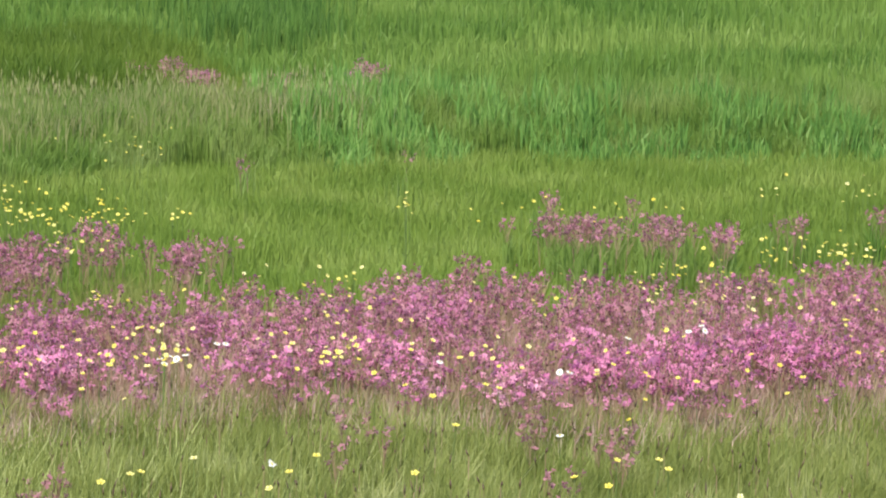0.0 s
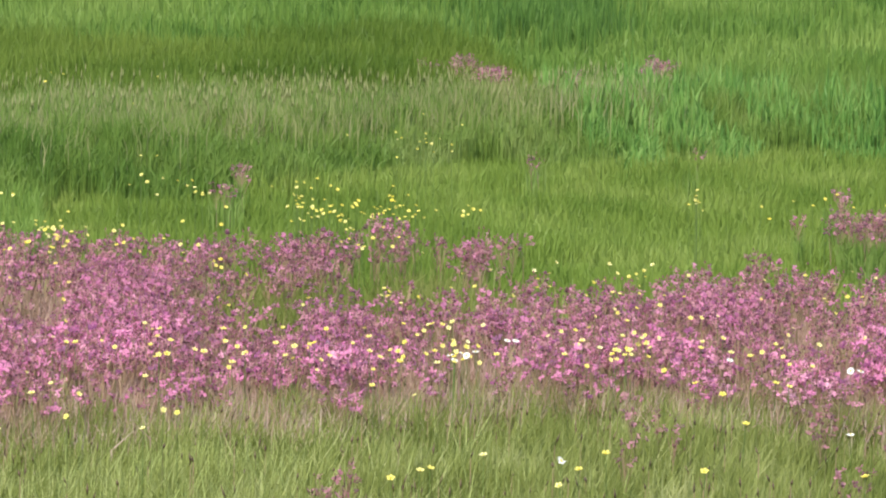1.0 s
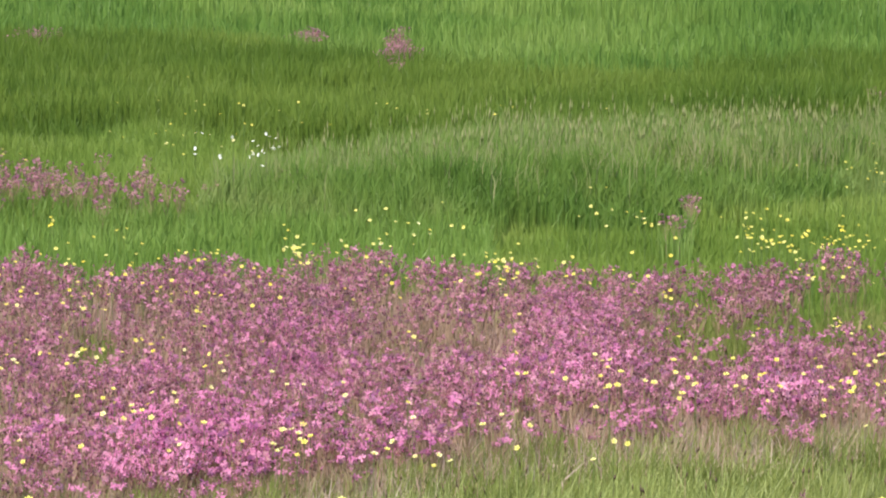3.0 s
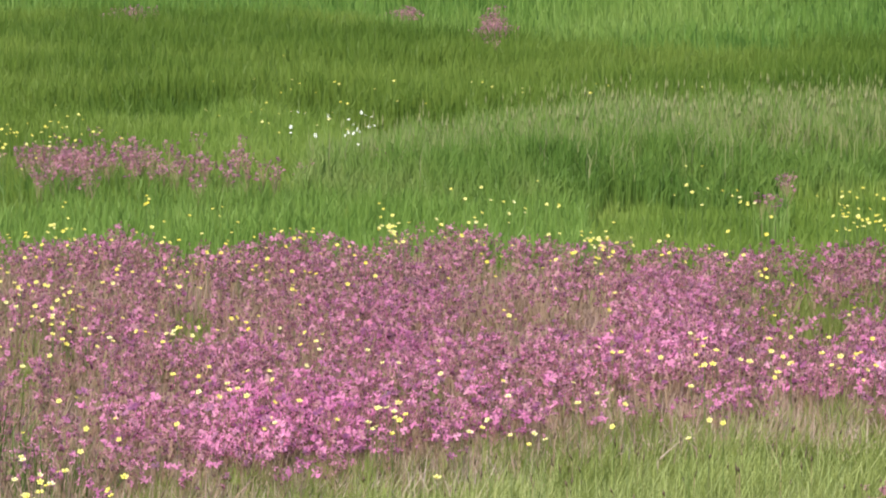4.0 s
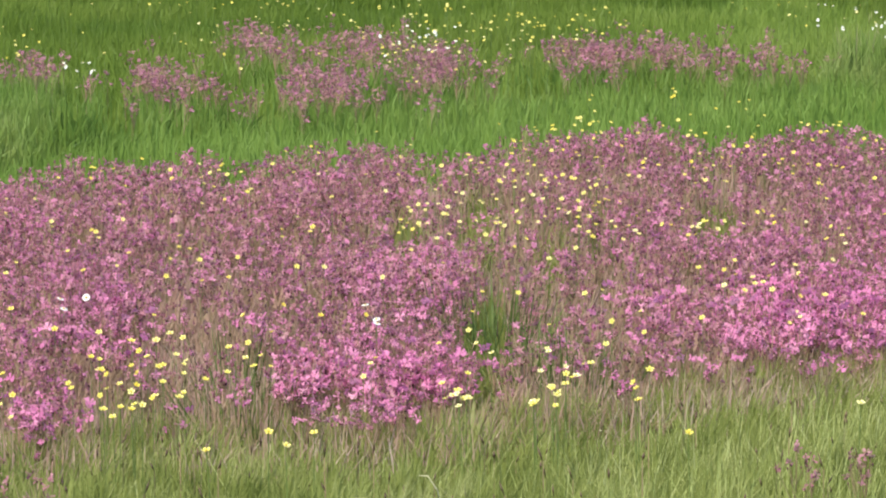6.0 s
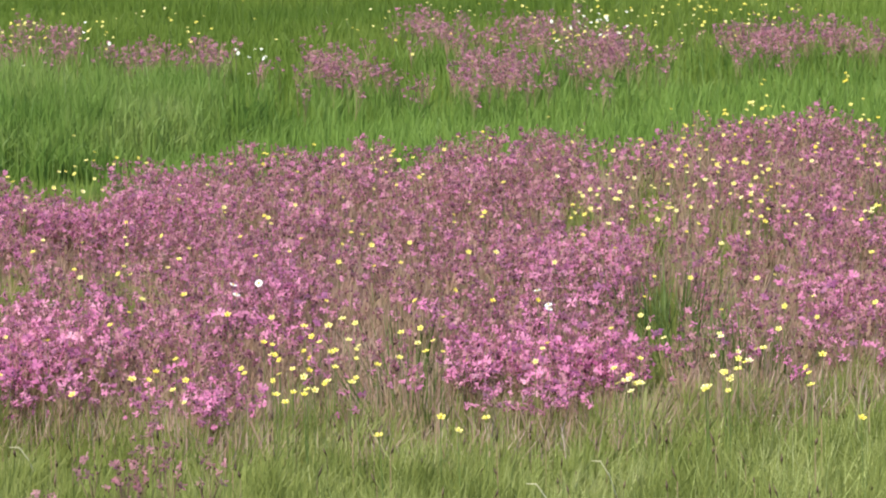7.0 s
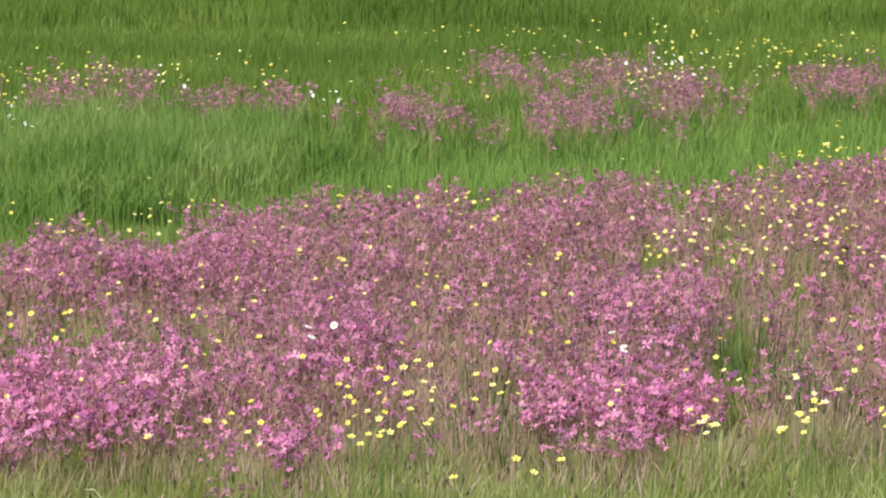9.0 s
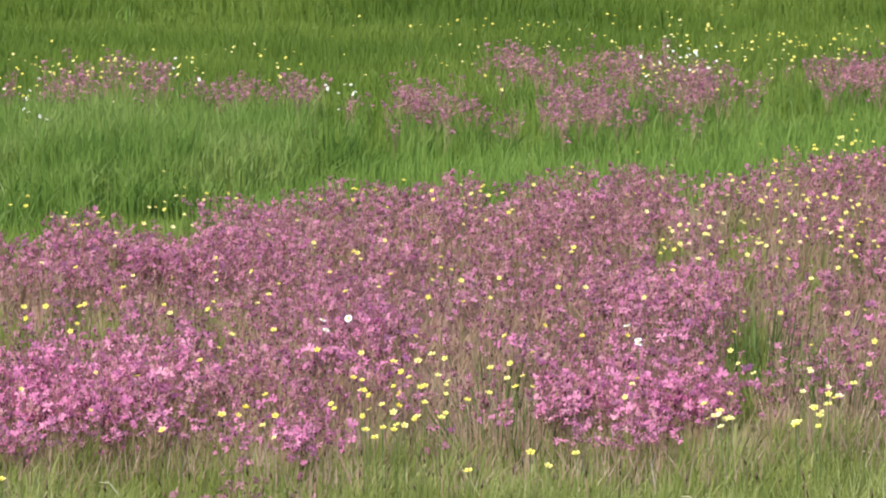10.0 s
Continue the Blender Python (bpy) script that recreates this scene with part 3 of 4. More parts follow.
# olive grass in a second belt
x, y = fan(400000, 22.0, 44.0, 1.0)
keep = in_olive(x, y)
x, y = x[keep], y[keep]
h = 0.52 + 0.06 * waves(x, y, 5.0, 2.5, 25) + 0.05 * waves(x, y, 0.5, 0.9, 52) + rng.normal(0, 0.03, len(x))
h *= np.interp(y - olive_front(x, y), (-0.3, 1.5), (0.6, 1.0))
sward("olive_grass", x, y, h.clip(0.1), rng.uniform(0.005, 0.010, len(x)), 0.5, GRASS_OLIVE,
      "dark olive-green tall grass in the farther meadow")

# grass of the far meadow
x, y = fan(270000, 25.0, 74.0, 1.4)
f, d = np.interp(x, BELT_X, BELT_FRONT), np.interp(x, BELT_X, BELT_DEPTH)
keep = (y > f + d) & (y > 29.0) & ~in_olive(x, y)
x, y = x[keep], y[keep]
h = 0.44 + 0.11 * waves(x, y, 12.0, 5.5, 24) + 0.07 * waves(x, y, 0.7, 1.3, 53) + rng.normal(0, 0.035, len(x))
sward("far_grass", x, y, h.clip(0.1), rng.uniform(0.007, 0.015, len(x)), 0.5, GRASS_FAR,
      "far meadow of uneven green grass in soft swells")

# a stand of darker tall grass far off
a, r = np.radians(rng.normal(-8.3, 0.5, 9000)), rng.uniform(36.0, 52.0, 9000)
x, y = -r * np.sin(a), r * np.cos(a)
keep = waves(x, y, 1.2, 3.0, 49) > -0.2
x, y = x[keep], y[keep]
sward("dark_grass", x, y, rng.normal(0.66, 0.06, len(x)), rng.uniform(0.008, 0.016, len(x)), 0.4, GRASS_DARK, "dark-green tall grass in far clumps")

# rougher grass all round, beside and behind the bank
a, r = rng.uniform(0, 2 * math.pi, 70000), 42.0 * np.sqrt(rng.random(70000))
x, y = r * np.sin(a), r * np.cos(a)
keep = (np.abs(np.arctan2(x, y)) > radians(18.5)) | (r < 9.8)
x, y = x[keep], y[keep]
sward("rough_grass", x, y, rng.normal(0.30, 0.04, len(x)).clip(0.1), rng.uniform(0.010, 0.022, len(x)), 0.7, GRASS_MEADOW,
      "rough yellow-green meadow grass")

# ---- ragged robin ----


def ragged_flower(r, seed, lobes=2):
    """Five petals round one throat, each slit into narrow lobes that stick up or hang as they like."""
    q = np.random.default_rng(seed)
    v, t = [(0.0, 0.0, 0.0)], []
    for p in range(5):
        for i in range(lobes):
            a, n = p * 1.2566 + (i - (lobes - 1) / 2) * 1.1 / lobes + q.normal(0, 0.08), len(v)
            rise, long, half = q.uniform(-1.0, 1.1), r * q.uniform(0.6, 1.45), 0.62 / lobes * q.uniform(0.7, 1.4)
            for side, out in ((-half, 0.85 * long), (half, long)):
                v.append((out * math.cos(rise) * math.cos(a + side), out * math.cos(rise) * math.sin(a + side), out * math.sin(rise)))
            t.append((0, n, n + 1))
    return np.array(v), np.array(t)


def robin_plan(seed, tall, most=9):
    """Where the flowers and buds of one plant sit: stem pieces, (place, tilt, bearing, radius) of flowers, buds."""
    q = np.random.default_rng(seed)
    top = np.array((q.normal(0, 0.02), q.normal(0, 0.02), tall * 0.82))
    rods, flowers, buds = [((0, 0, 0), top, 0.0018, 0.0013)], [], []
    for i in range(q.integers(most - 3, most)):
        a, out, up = q.uniform(0, 6.28), q.uniform(0.012, 0.06), 0.85 + 0.17 * q.uniform(0, 1) ** 0.8
        start = top * min(1.0, up * 0.95)
        end = np.array((top[0] * up + out * math.cos(a), top[1] * up + out * math.sin(a), tall * up))
        rods.append((start, end, 0.0011, 0.0009))
        flowers.append((end, q.uniform(0.2, 1.3), q.uniform(0, 6.28), q.uniform(0.0105, 0.0150)))
    for i in range(q.integers(3, 6)):
        a, out = q.uniform(0, 6.28), q.uniform(0.01, 0.05)
        end = np.array((top[0] + out * math.cos(a), top[1] + out * math.sin(a), tall * q.uniform(0.86, 1.03)))
        rods.append((top, end, 0.001, 0.0008))
        buds.append(end)
    return rods, flowers, buds


def robin_shape(seed, tall, most, fading, size, petal=0):
    """A whole plant as one shape: petals 0 or 4, calyx and buds 1, stems 2, fading petals 3."""
    rods, flowers, buds = robin_plan(seed, tall, most)
    shapes = [(*(ribbon if i else rod)(*s), 2) for i, s in enumerate(rods)]
    for i, (at, tilt, to, r) in enumerate(flowers):
        v, t = ragged_flower(r * size, seed * 10 + i)
        shapes.append((tilted(v, tilt, to, at + np.array((0, 0, 0.004))), t, 3 if (i * 7 + seed) % 10 < fading else petal))
        v, t = small_bud((0, 0, -0.013), 0.0042, 0.016)
        shapes.append((tilted(v, tilt, to, at), t, 1))
    for b in buds:
        v, t = small_bud(b, 0.0052, 0.020)
        shapes.append((v, t, 1))
    return joined(shapes)


# the main drift
x, y = fan(60000, 11.0, 19.6, 0.8)
fore, aft, full, thin = past_front(x, y), past_back(x, y), soft_spots(x, y, FULL), soft_spots(x, y, THIN)
w = 0.17 + 0.03 * waves(x, y, 1.2, 1.0, 31) + 0.05 * waves(x, y, 0.35, 0.6, 32)
w = np.maximum(w, 0.04) * np.interp(fore, (0.0, 4.0), (1.0, 1.2)) * np.clip(1 - 0.85 * thin, 0, 1) + 0.25 * full
w *= np.interp(fore, (0.0, 0.5), (0.45, 1.0))
ragged = 0.14 * waves(x, y * 0, 0.7, 4.0, 12)
keep = (fore > ragged) & (aft < ragged + 0.1) & (rng.random(len(x)) < w)
rx_, ry_, fresh = x[keep], y[keep], (np.interp(fore, (1.5, 3.5), (0.20, 0.08)) + 0.75 * full)[keep]
# looser clumps behind, far off and in the front grass
more, far_x, far_y = [], [], []
for spots, per, bloom in ((clumps_behind_west + clumps_behind_centre, 170, 0.15), (clumps_far_west + clumps_far_centre + clumps_far_middle, 115, 0.0), (clumps_in_front, 120, 0.2)):
    for spot in spots:
        n = max(1, round(3.14 * spot[1] * radians(spot[2]) * (spot[3] + 0.05) * per * spot[4] * (1.7 if spot[1] > 28 else 1.0)))
        px, py = strewn_over(spot, n)
        more += [(a, b, bloom) for a, b in zip(px, py)]
        if spot[1] > 20.0:
            px, py = strewn_over(spot, n * 18)
            far_x += list(px)
            far_y += list(py)
rx_, ry_, fresh = (np.concatenate([a, b]) for a, b in zip((rx_, ry_, fresh), np.array(more).T))
x, y = np.array(far_x), np.array(far_y)
sward("tufted_grass", x, y, rng.normal(0.43, 0.03, len(x)), rng.uniform(0.004, 0.008, len(x)), 0.5, GRASS_TALL, "thin green grass standing about the far flowers")
green = [strewn_over(s, int(3.14 * s[1] * radians(s[2]) * s[3] * 2200 * s[4])) for s in GREEN]
x, y = np.concatenate([g[0] for g in green]), np.concatenate([g[1] for g in green])
sward("green_tufts", x, y, rng.normal(0.46, 0.03, len(x)), rng.uniform(0.004, 0.008, len(x)), 0.5, TUFT, "olive-green grass in gaps between the pink flowers")

# four in full bloom, four more mauve, ten half faded, six smaller and mostly fading for the far clumps
SHAPES = [robin_shape(100 + i, 0.54, *((10, 1, 1.15) if i < 4 else (10, 2, 1.0, 4) if i < 8 else (8, 7, 0.95, 4) if i < 18 else (8, 8, 0.9, 4))) for i in range(24)]
PARTED = 230  # plants along the front edge that stand as single things
edge, away = past_front(rx_, ry_), np.hypot(rx_, ry_)
order = np.argsort(edge)
single, mass = order[:PARTED], order[PARTED:]
tall = rng.uniform(0.93, 1.04, len(rx_)) + 0.03 * waves(rx_, ry_, 0.6, 0.9, 33)
tall = np.where(away > 20.0, rng.uniform(0.84, 0.98, len(rx_)), np.where(edge < 0.3, rng.uniform(0.84, 0.98, len(rx_)), tall))
n = len(rx_)
kind = np.where(away > 19.6, rng.integers(18, 24, n), np.where(rng.random(n) < fresh, rng.integers(0, 4, n) + np.where(edge < 1.6, 0, 4), rng.integers(8, 18, n)))
vs, ts, ks, n0 = [], [], [], 0
for i, shape in enumerate(SHAPES):
    pick = mass[kind[mass] == i]
    places = np.stack([rx_[pick], ry_[pick], ground_z(rx_[pick], ry_[pick])], -1)
    v, t, k = strewn(shape, places, rng.uniform(0, 6.28, len(pick)), tall[pick])
    vs.append(v), ts.append(t + n0), ks.append(k)
    n0 += len(v)
tagged(thing_of("ragged_robin_drift", np.concatenate(vs), np.concatenate(ts), [PINK, CALYX, ROBIN_STEM, FADED, MAUVE], np.concatenate(ks)),
       "dense drift of pink ragged robin in full bloom among grass", "wildflowers", kind="stuff")


def branching_stem(rods):
    """A main stalk with its side branches grown out of it."""
    top, r = np.array(rods[0][1], float), 0.0015
    height = lambda s: float(np.linalg.norm(s[0]) / np.linalg.norm(top))
    levels = [0.0] + sorted({round(height(s), 4) for s in rods[1:]} | {1.0})
    ring = np.array([(math.cos(q), math.sin(q), 0) for q in (0.3, 2.4, 4.5)])
    v, t = [], []
    for i, s in enumerate(levels):
        v += list(top * s + ring * r * (1.2 - 0.4 * s))
        if i:
            for k in range(3):
                j, a = (k + 1) % 3, 3 * (i - 1)
                t += [(a + k, a + j, a + 3 + j), (a + k, a + 3 + j, a + 3 + k)]
    for s in rods[1:]:
        a, n = 3 * levels.index(round(height(s), 4)), len(v)
        v += list(np.array(s[1]) + ring * 0.0008)
        for k in range(3):
            j = (k + 1) % 3
            t += [(a + k, a + j, n + j), (a + k, n + j, n + k)]
    return np.array(v), np.array(t)


def ragged_robin(seed, faded):
    """One plant with its stem and each flower as a part."""
    root = new("ragged_robin")
    rods, flowers, buds = robin_plan(seed, 0.56)
    v, t = branching_stem(rods)
    part("stem", mesh_of("robin_stem", v, t, [ROBIN_STEM]), root, "reddish branching stem")
    for b in buds:
        v, t = bud((0, 0, 0), 0.0035, 0.012)
        part("bud", mesh_of("robin_bud", v, t, [CALYX]), root, "dark red bud").location = b
    for i, (at, tilt, to, r) in enumerate(flowers):
        v, t = ragged_flower(r, seed * 10 + i)
        head = part("flower", mesh_of("robin_flower", tilted(v, tilt, to, (0, 0, 0.004)), t, [FADED if faded else PINK]), root,
                    "dull mauve flower past its best" if faded else "pink flower with slit petals")
        head.location = at
        v, t = bud((0, 0, -0.010), 0.0032, 0.012)
        part("calyx", mesh_of("robin_calyx", tilted(v, tilt, to, (0, 0, 0)), t, [CALYX]), head)
    return tagged(root, "fading dull-mauve ragged robin standing apart in the grass" if faded else "pink ragged robin with slit petals at the grass edge", "wildflower", "ragged robins along the front edge")


for faded in (False, True):
    row = [i for i in single if (edge[i] < -0.2) == faded]
    models = [ragged_robin(200 + i + 10 * faded, faded) for i in range(5)]
    for j, i in enumerate(row):
        m = pose(rx_[i], ry_[i], float(ground_z(rx_[i], ry_[i])), 0, 0, rng.uniform(0, 360))
        if j < len(models):
            models[j].matrix_basis = m
            plant = models[j]
        else:
            plant = copy_thing(models[j % len(models)], m)
        plant.scale = (tall[i],) * 3

# added dark dashes: shadows between blades of front grass, dark specks among the pink
x, y = fan(5500, 10.2, 18.6, 0.9)
keep = (past_back(x, y) < 0) & (rng.random(len(x)) < np.where(past_front(x, y) < 0.1, 0.5 + 0.5 * waves(x, y, 0.4, 0.6, 47), 0.45))
x, y = x[keep], y[keep]
stem_v, stem_t = ribbon((0, 0, 0), (0, 0, 0.44), 0.0012, 0.0009)
vs, ts, ks, n0 = [], [], [], 0
for i, (thick, long, lean) in enumerate(((0.0034, 0.040, 0.1), (0.0030, 0.030, 0.45), (0.0040, 0.024, 0.25), (0.0026, 0.050, 0.35))):
    head_v, head_t = bud((0, 0, 0), thick, long)
    shape = joined([(tilted(head_v, lean, 0.0, (0, 0, 0.435)), head_t, 0), (stem_v, stem_t, 1)])
    places = np.stack([x, y, ground_z(x, y)], -1)[i::4]
    v, t, k = strewn(shape, places, rng.uniform(0, 6.28, len(places)), rng.uniform(0.84, 1.12, len(places)))
    vs.append(v), ts.append(t + n0), ks.append(k)
    n0 += len(v)
tagged(thing_of("dark_seed_heads", np.concatenate(vs), np.concatenate(ts), [SHADE_DASH, ROBIN_STEM], np.concatenate(ks)), "small dark dashes on thin stems standing in for shadows between blades", "seed heads", kind="stuff")

# ---- buttercups ----
buttercup_spots_west = (
    (16.95, 16.73, 0.23, 0.21, 3),
    (16.9, 22.33, 0.23, 1.45, 8),
    (16.08, 16.05, 0.34, 0.14, 6),
    (15.63, 23.41, 1.03, 1.03, 48),
    (14.84, 16.41, 0.42, 0.58, 10),
    (13.9, 11.56, 0.65, 0.32, 12),
    (13.48, 23.6, 1.11, 1.44, 16),
    (13.26, 23.12, 0.19, 0.63, 3),
    (12.41, 16.89, 0.15, 0.06, 3),
    (12.15, 12.05, 0.31, 0.2, 7),
    (11.89, 11.31, 0.73, 0.17, 22),
    (11.57, 11.88, 0.34, 0.24, 14),
    (11.54, 12.41, 0.36, 0.16, 8),
    (10.87, 16.65, 0.31, 0.21, 5),
    (10.48, 16.49, 0.84, 0.69, 10),
    (10.36, 12.06, 0.31, 0.15, 9),
    (10.14, 25.32, 1.45, 1.22, 20),
    (9.72, 14.26, 0.69, 0.22, 5),
)

buttercup_spots_centre = (
    (9.5, 24.07, 2.18, 2.1, 34),
    (8.47, 22.53, 0.69, 0.6, 10),
    (7.99, 15.23, 0.27, 0.42, 12),
    (7.91, 25.58, 0.77, 1.24, 20),
    (7.76, 22.23, 0.92, 1.44, 28),
    (7.39, 11.48, 0.19, 0.11, 8),
    (7.27, 11.56, 0.15, 0.08, 7),
    (7.1, 16.28, 0.84, 0.67, 26),
    (7.09, 15.79, 1.0, 1.06, 32),
    (6.92, 11.84, 0.19, 0.47, 4),
    (6.44, 17.49, 1.33, 0.88, 18),
    (6.12, 23.46, 1.03, 1.8, 34),
    (5.99, 11.55, 0.42, 0.32, 11),
    (5.91, 11.64, 0.5, 0.35, 13),
    (5.77, 24.18, 1.38, 0.9, 24),
    (5.63, 18.86, 0.38, 0.66, 9),
    (5.6, 15.84, 0.49, 0.98, 17),
    (5.47, 16.22, 0.77, 1.13, 26),
)

buttercup_spots_middle = (
    (4.83, 11.57, 0.19, 0.3, 5),
    (4.43, 20.4, 0.04, 0.55, 3),
    (3.93, 14.93, 0.46, 0.16, 8),
    (3.85, 17.34, 0.84, 0.66, 12),
    (3.54, 13.6, 0.31, 0.42, 16),
    (3.46, 18.83, 0.69, 0.78, 8),
    (3.46, 15.95, 0.84, 1.26, 10),
    (3.24, 18.05, 0.38, 0.42, 5),
    (3.23, 13.57, 0.61, 0.39, 9),
    (2.35, 16.71, 0.5, 0.41, 8),
    (2.28, 26.3, 1.42, 2.51, 22),
    (1.24, 18.24, 1.53, 0.85, 16),
    (1.19, 13.04, 0.34, 0.33, 9),
    (1.09, 18.66, 0.23, 0.58, 12),
    (1.07, 13.06, 0.46, 0.36, 9),
    (1.04, 18.32, 0.19, 0.26, 8),
    (-0.47, 12.83, 0.61, 0.46, 16),
    (-0.69, 19.66, 1.15, 0.85, 16),
)

buttercup_spots_east = (
    (-1.06, 27.81, 1.53, 1.75, 9),
    (-1.74, 17.91, 0.34, 0.48, 14),
    (-1.79, 13.35, 0.69, 0.63, 7),
    (-1.85, 18.04, 1.53, 0.6, 30),
    (-3.11, 12.91, 0.31, 0.29, 9),
    (-3.12, 20.73, 0.27, 0.8, 6),
    (-3.55, 14.36, 0.75, 0.55, 18),
    (-3.62, 20.14, 0.38, 0.47, 8),
    (-5.13, 19.3, 0.15, 1.47, 9),
    (-5.27, 19.35, 0.42, 1.35, 26),
    (-5.31, 13.98, 0.31, 0.27, 10),
    (-5.94, 17.89, 0.11, 0.13, 3),
    (-6.13, 18.99, 0.69, 0.41, 20),
    (-6.24, 18.84, 0.54, 1.03, 18),
    (-6.35, 19.55, 0.31, 0.71, 8),
    (-6.51, 13.36, 0.61, 0.18, 4),
    (-6.54, 14.18, 0.15, 0.25, 5),
    (-6.54, 15.14, 0.38, 0.25, 3),
)

buttercup_spots_fringe = (
    (-6.54, 14.34, 0.5, 0.51, 12),
    (-6.6, 16.08, 0.57, 0.14, 4),
    (-6.64, 23.37, 0.8, 1.41, 8),
    (-6.94, 22.88, 0.21, 0.43, 4),
    (-7.04, 14.95, 0.19, 0.08, 4),
    (-7.22, 23.11, 0.11, 0.82, 2),
    (-7.33, 14.18, 0.25, 0.27, 14),
    (-7.35, 14.13, 0.38, 0.21, 12),
    (-7.41, 19.25, 0.21, 0.23, 5),
    (-8.37, 17.1, 0.23, 0.38, 5),
    (-9.39, 14.8, 1.0, 0.7, 22),
    (-9.61, 17.06, 0.46, 0.27, 9),
    (-9.67, 14.7, 0.34, 0.31, 10),
    (-10.51, 19.68, 0.11, 0.61, 7),
    (-11.17, 19.14, 0.42, 0.08, 2),
    (-11.17, 14.74, 0.77, 0.85, 9),
    (-12.21, 20.19, 0.46, 0.25, 4),
    (-12.43, 12.75, 2.22, 0.92, 6),
)

buttercup_spots_rest = (
    (-13.49, 14.61, 1.53, 0.61, 10),
    (-13.67, 20.28, 0.69, 0.33, 7),
    (-13.86, 16.51, 0.38, 0.4, 8),
    (-14.08, 17.38, 0.38, 0.28, 12),
    (-14.74, 16.59, 0.27, 0.6, 8),
    (-15.42, 17.9, 0.5, 0.47, 16),
    (-15.47, 21.42, 0.19, 0.37, 4),
    (-16.4, 18.36, 0.64, 0.62, 40),
    (-16.43, 15.6, 0.64, 1.12, 7),
    (-16.68, 21.21, 0.34, 0.76, 6),
)

large_buttercups_west = (
    (17.19, 10.76), (15.84, 16.34), (14.96, 11.58), (14.21, 11.8), (12.31, 12.16), (12.24, 11.47), (11.8, 12.62), (11.54,
    11.67), (11.52, 12.65), (11.46, 12.19), (11.31, 11.67), (11.25, 12.76), (10.75, 10.69), (10.2, 12.19), (10.02, 11.03),
    (9.72, 10.78), (9.42, 11.0), (7.39, 11.67), (7.3, 11.75), (6.3, 11.49), (6.26, 11.51), (5.99, 11.61), (5.95, 11.81),
    (5.72, 11.95), (5.46, 12.14), (4.9, 11.46), (4.76, 12.02), (4.17, 10.96), (1.93, 11.41), (1.43, 13.12), (1.2, 13.47),
    (1.2, 13.45), (0.96, 13.61), (0.86, 11.01),
)

large_buttercups_east = (
    (0.55, 12.0), (0.03, 12.93), (-1.56, 13.52), (-3.18, 14.75), (-3.3, 14.34), (-3.84, 14.38), (-4.01, 15.11), (-4.23,
    14.14), (-6.15, 15.02), (-6.3, 16.37), (-6.42, 12.03), (-6.53, 14.26), (-6.72, 12.16), (-6.92, 12.22), (-7.1, 14.24),
    (-7.7, 12.43), (-8.8, 11.86), (-8.95, 14.86), (-8.95, 12.21), (-9.41, 12.52), (-9.9, 14.93), (-10.54, 13.88), (-10.74,
    12.19), (-10.96, 13.66), (-11.18, 13.1), (-11.63, 14.06), (-11.86, 13.99), (-12.91, 12.06), (-13.42, 11.94), (-13.52,
    12.51), (-13.97, 12.56), (-14.21, 12.35), (-14.6, 14.4), (-16.02, 14.51),
)


def cup(r):
    """Five rounded petals in a shallow cup."""
    v, t = [(0.0, 0.0, 0.0)], []
    for p in range(5):
        a, n = p * 1.2566, len(v)
        for out, side, up in ((0.6, -0.5, 0.22), (0.65, 0.0, 0.16), (0.6, 0.5, 0.22), (0.98, -0.36, 0.5), (1.05, 0, 0.5), (0.98, 0.36, 0.5)):
            v.append((out * r * math.cos(a + side), out * r * math.sin(a + side), up * r))
        t += [(0, n, n + 1), (0, n + 1, n + 2), (n, n + 3, n + 1), (n + 1, n + 3, n + 4), (n + 1, n + 4, n + 5), (n + 1, n + 5, n + 2)]
    return np.array(v), np.array(t)


def rays(r, count=13):
    """White strap petals round a disc."""
    v, t = [(0.0, 0.0, 0.0)], []
    for p in range(count):
        a, n = p * 6.2832 / count, len(v)
        for out, side in ((0.75, -0.2), (0.75, 0.2), (1.0, 0.0)):
            v.append((out * r * math.cos(a + side), out * r * math.sin(a + side), 0.06 * r * (1 - out)))
        t += [(0, n, n + 1), (n, n + 2, n + 1)]
    return np.array(v), np.array(t)


def stalk(height, bend, to):
    at = np.array((bend * math.cos(to), bend * math.sin(to), height))
    mid = np.array((at[0] * 0.35, at[1] * 0.35, height * 0.55))
    a, b = rod((0, 0, 0), mid, 0.0014, 0.0012), rod(mid, at, 0.0012, 0.0009)
    return joined([(*a, 0), (*b, 0)]), at


def flower_parts(kind, seed, size=0.0095):
    """Stem, corolla and centre of a buttercup or a daisy, 0.60 m high, leaning a little."""
    q = np.random.default_rng(seed)
    (sv, st, sk), at = stalk(0.60, q.uniform(0.004, 0.022), q.uniform(0, 6.28))
    tilt, to = q.uniform(0.15, 0.9), q.normal(-1.57, 1.2)
    if kind == "buttercup":
        cv, ct = cup(size)
        dv, dt = bud((0, 0, 0.001), size * 0.4, 0.005)
    else:
        cv, ct = rays(0.015)
        dv, dt = bud((0, 0, -0.001), 0.006, 0.005)
    return (sv, st), (tilted(cv, tilt, to, (0, 0, 0)), ct), (tilted(dv, tilt, to, (0, 0, 0)), dt), at


def flower_thing(kind, seed, label, category, group):
    (sv, st), (cv, ct), (dv, dt), at = flower_parts(kind, seed)
    root = new(kind)
    part("stem", mesh_of(kind + "_stem", sv, st, [STEM]), root)
    head = part("corolla", mesh_of(kind + "_corolla", cv, ct, [YELLOW if kind == "buttercup" else WHITE]), root)
    head.location = at
    part("centre", mesh_of(kind + "_centre", dv, dt, [YOLK]), head)
    return tagged(root, label, category, group)


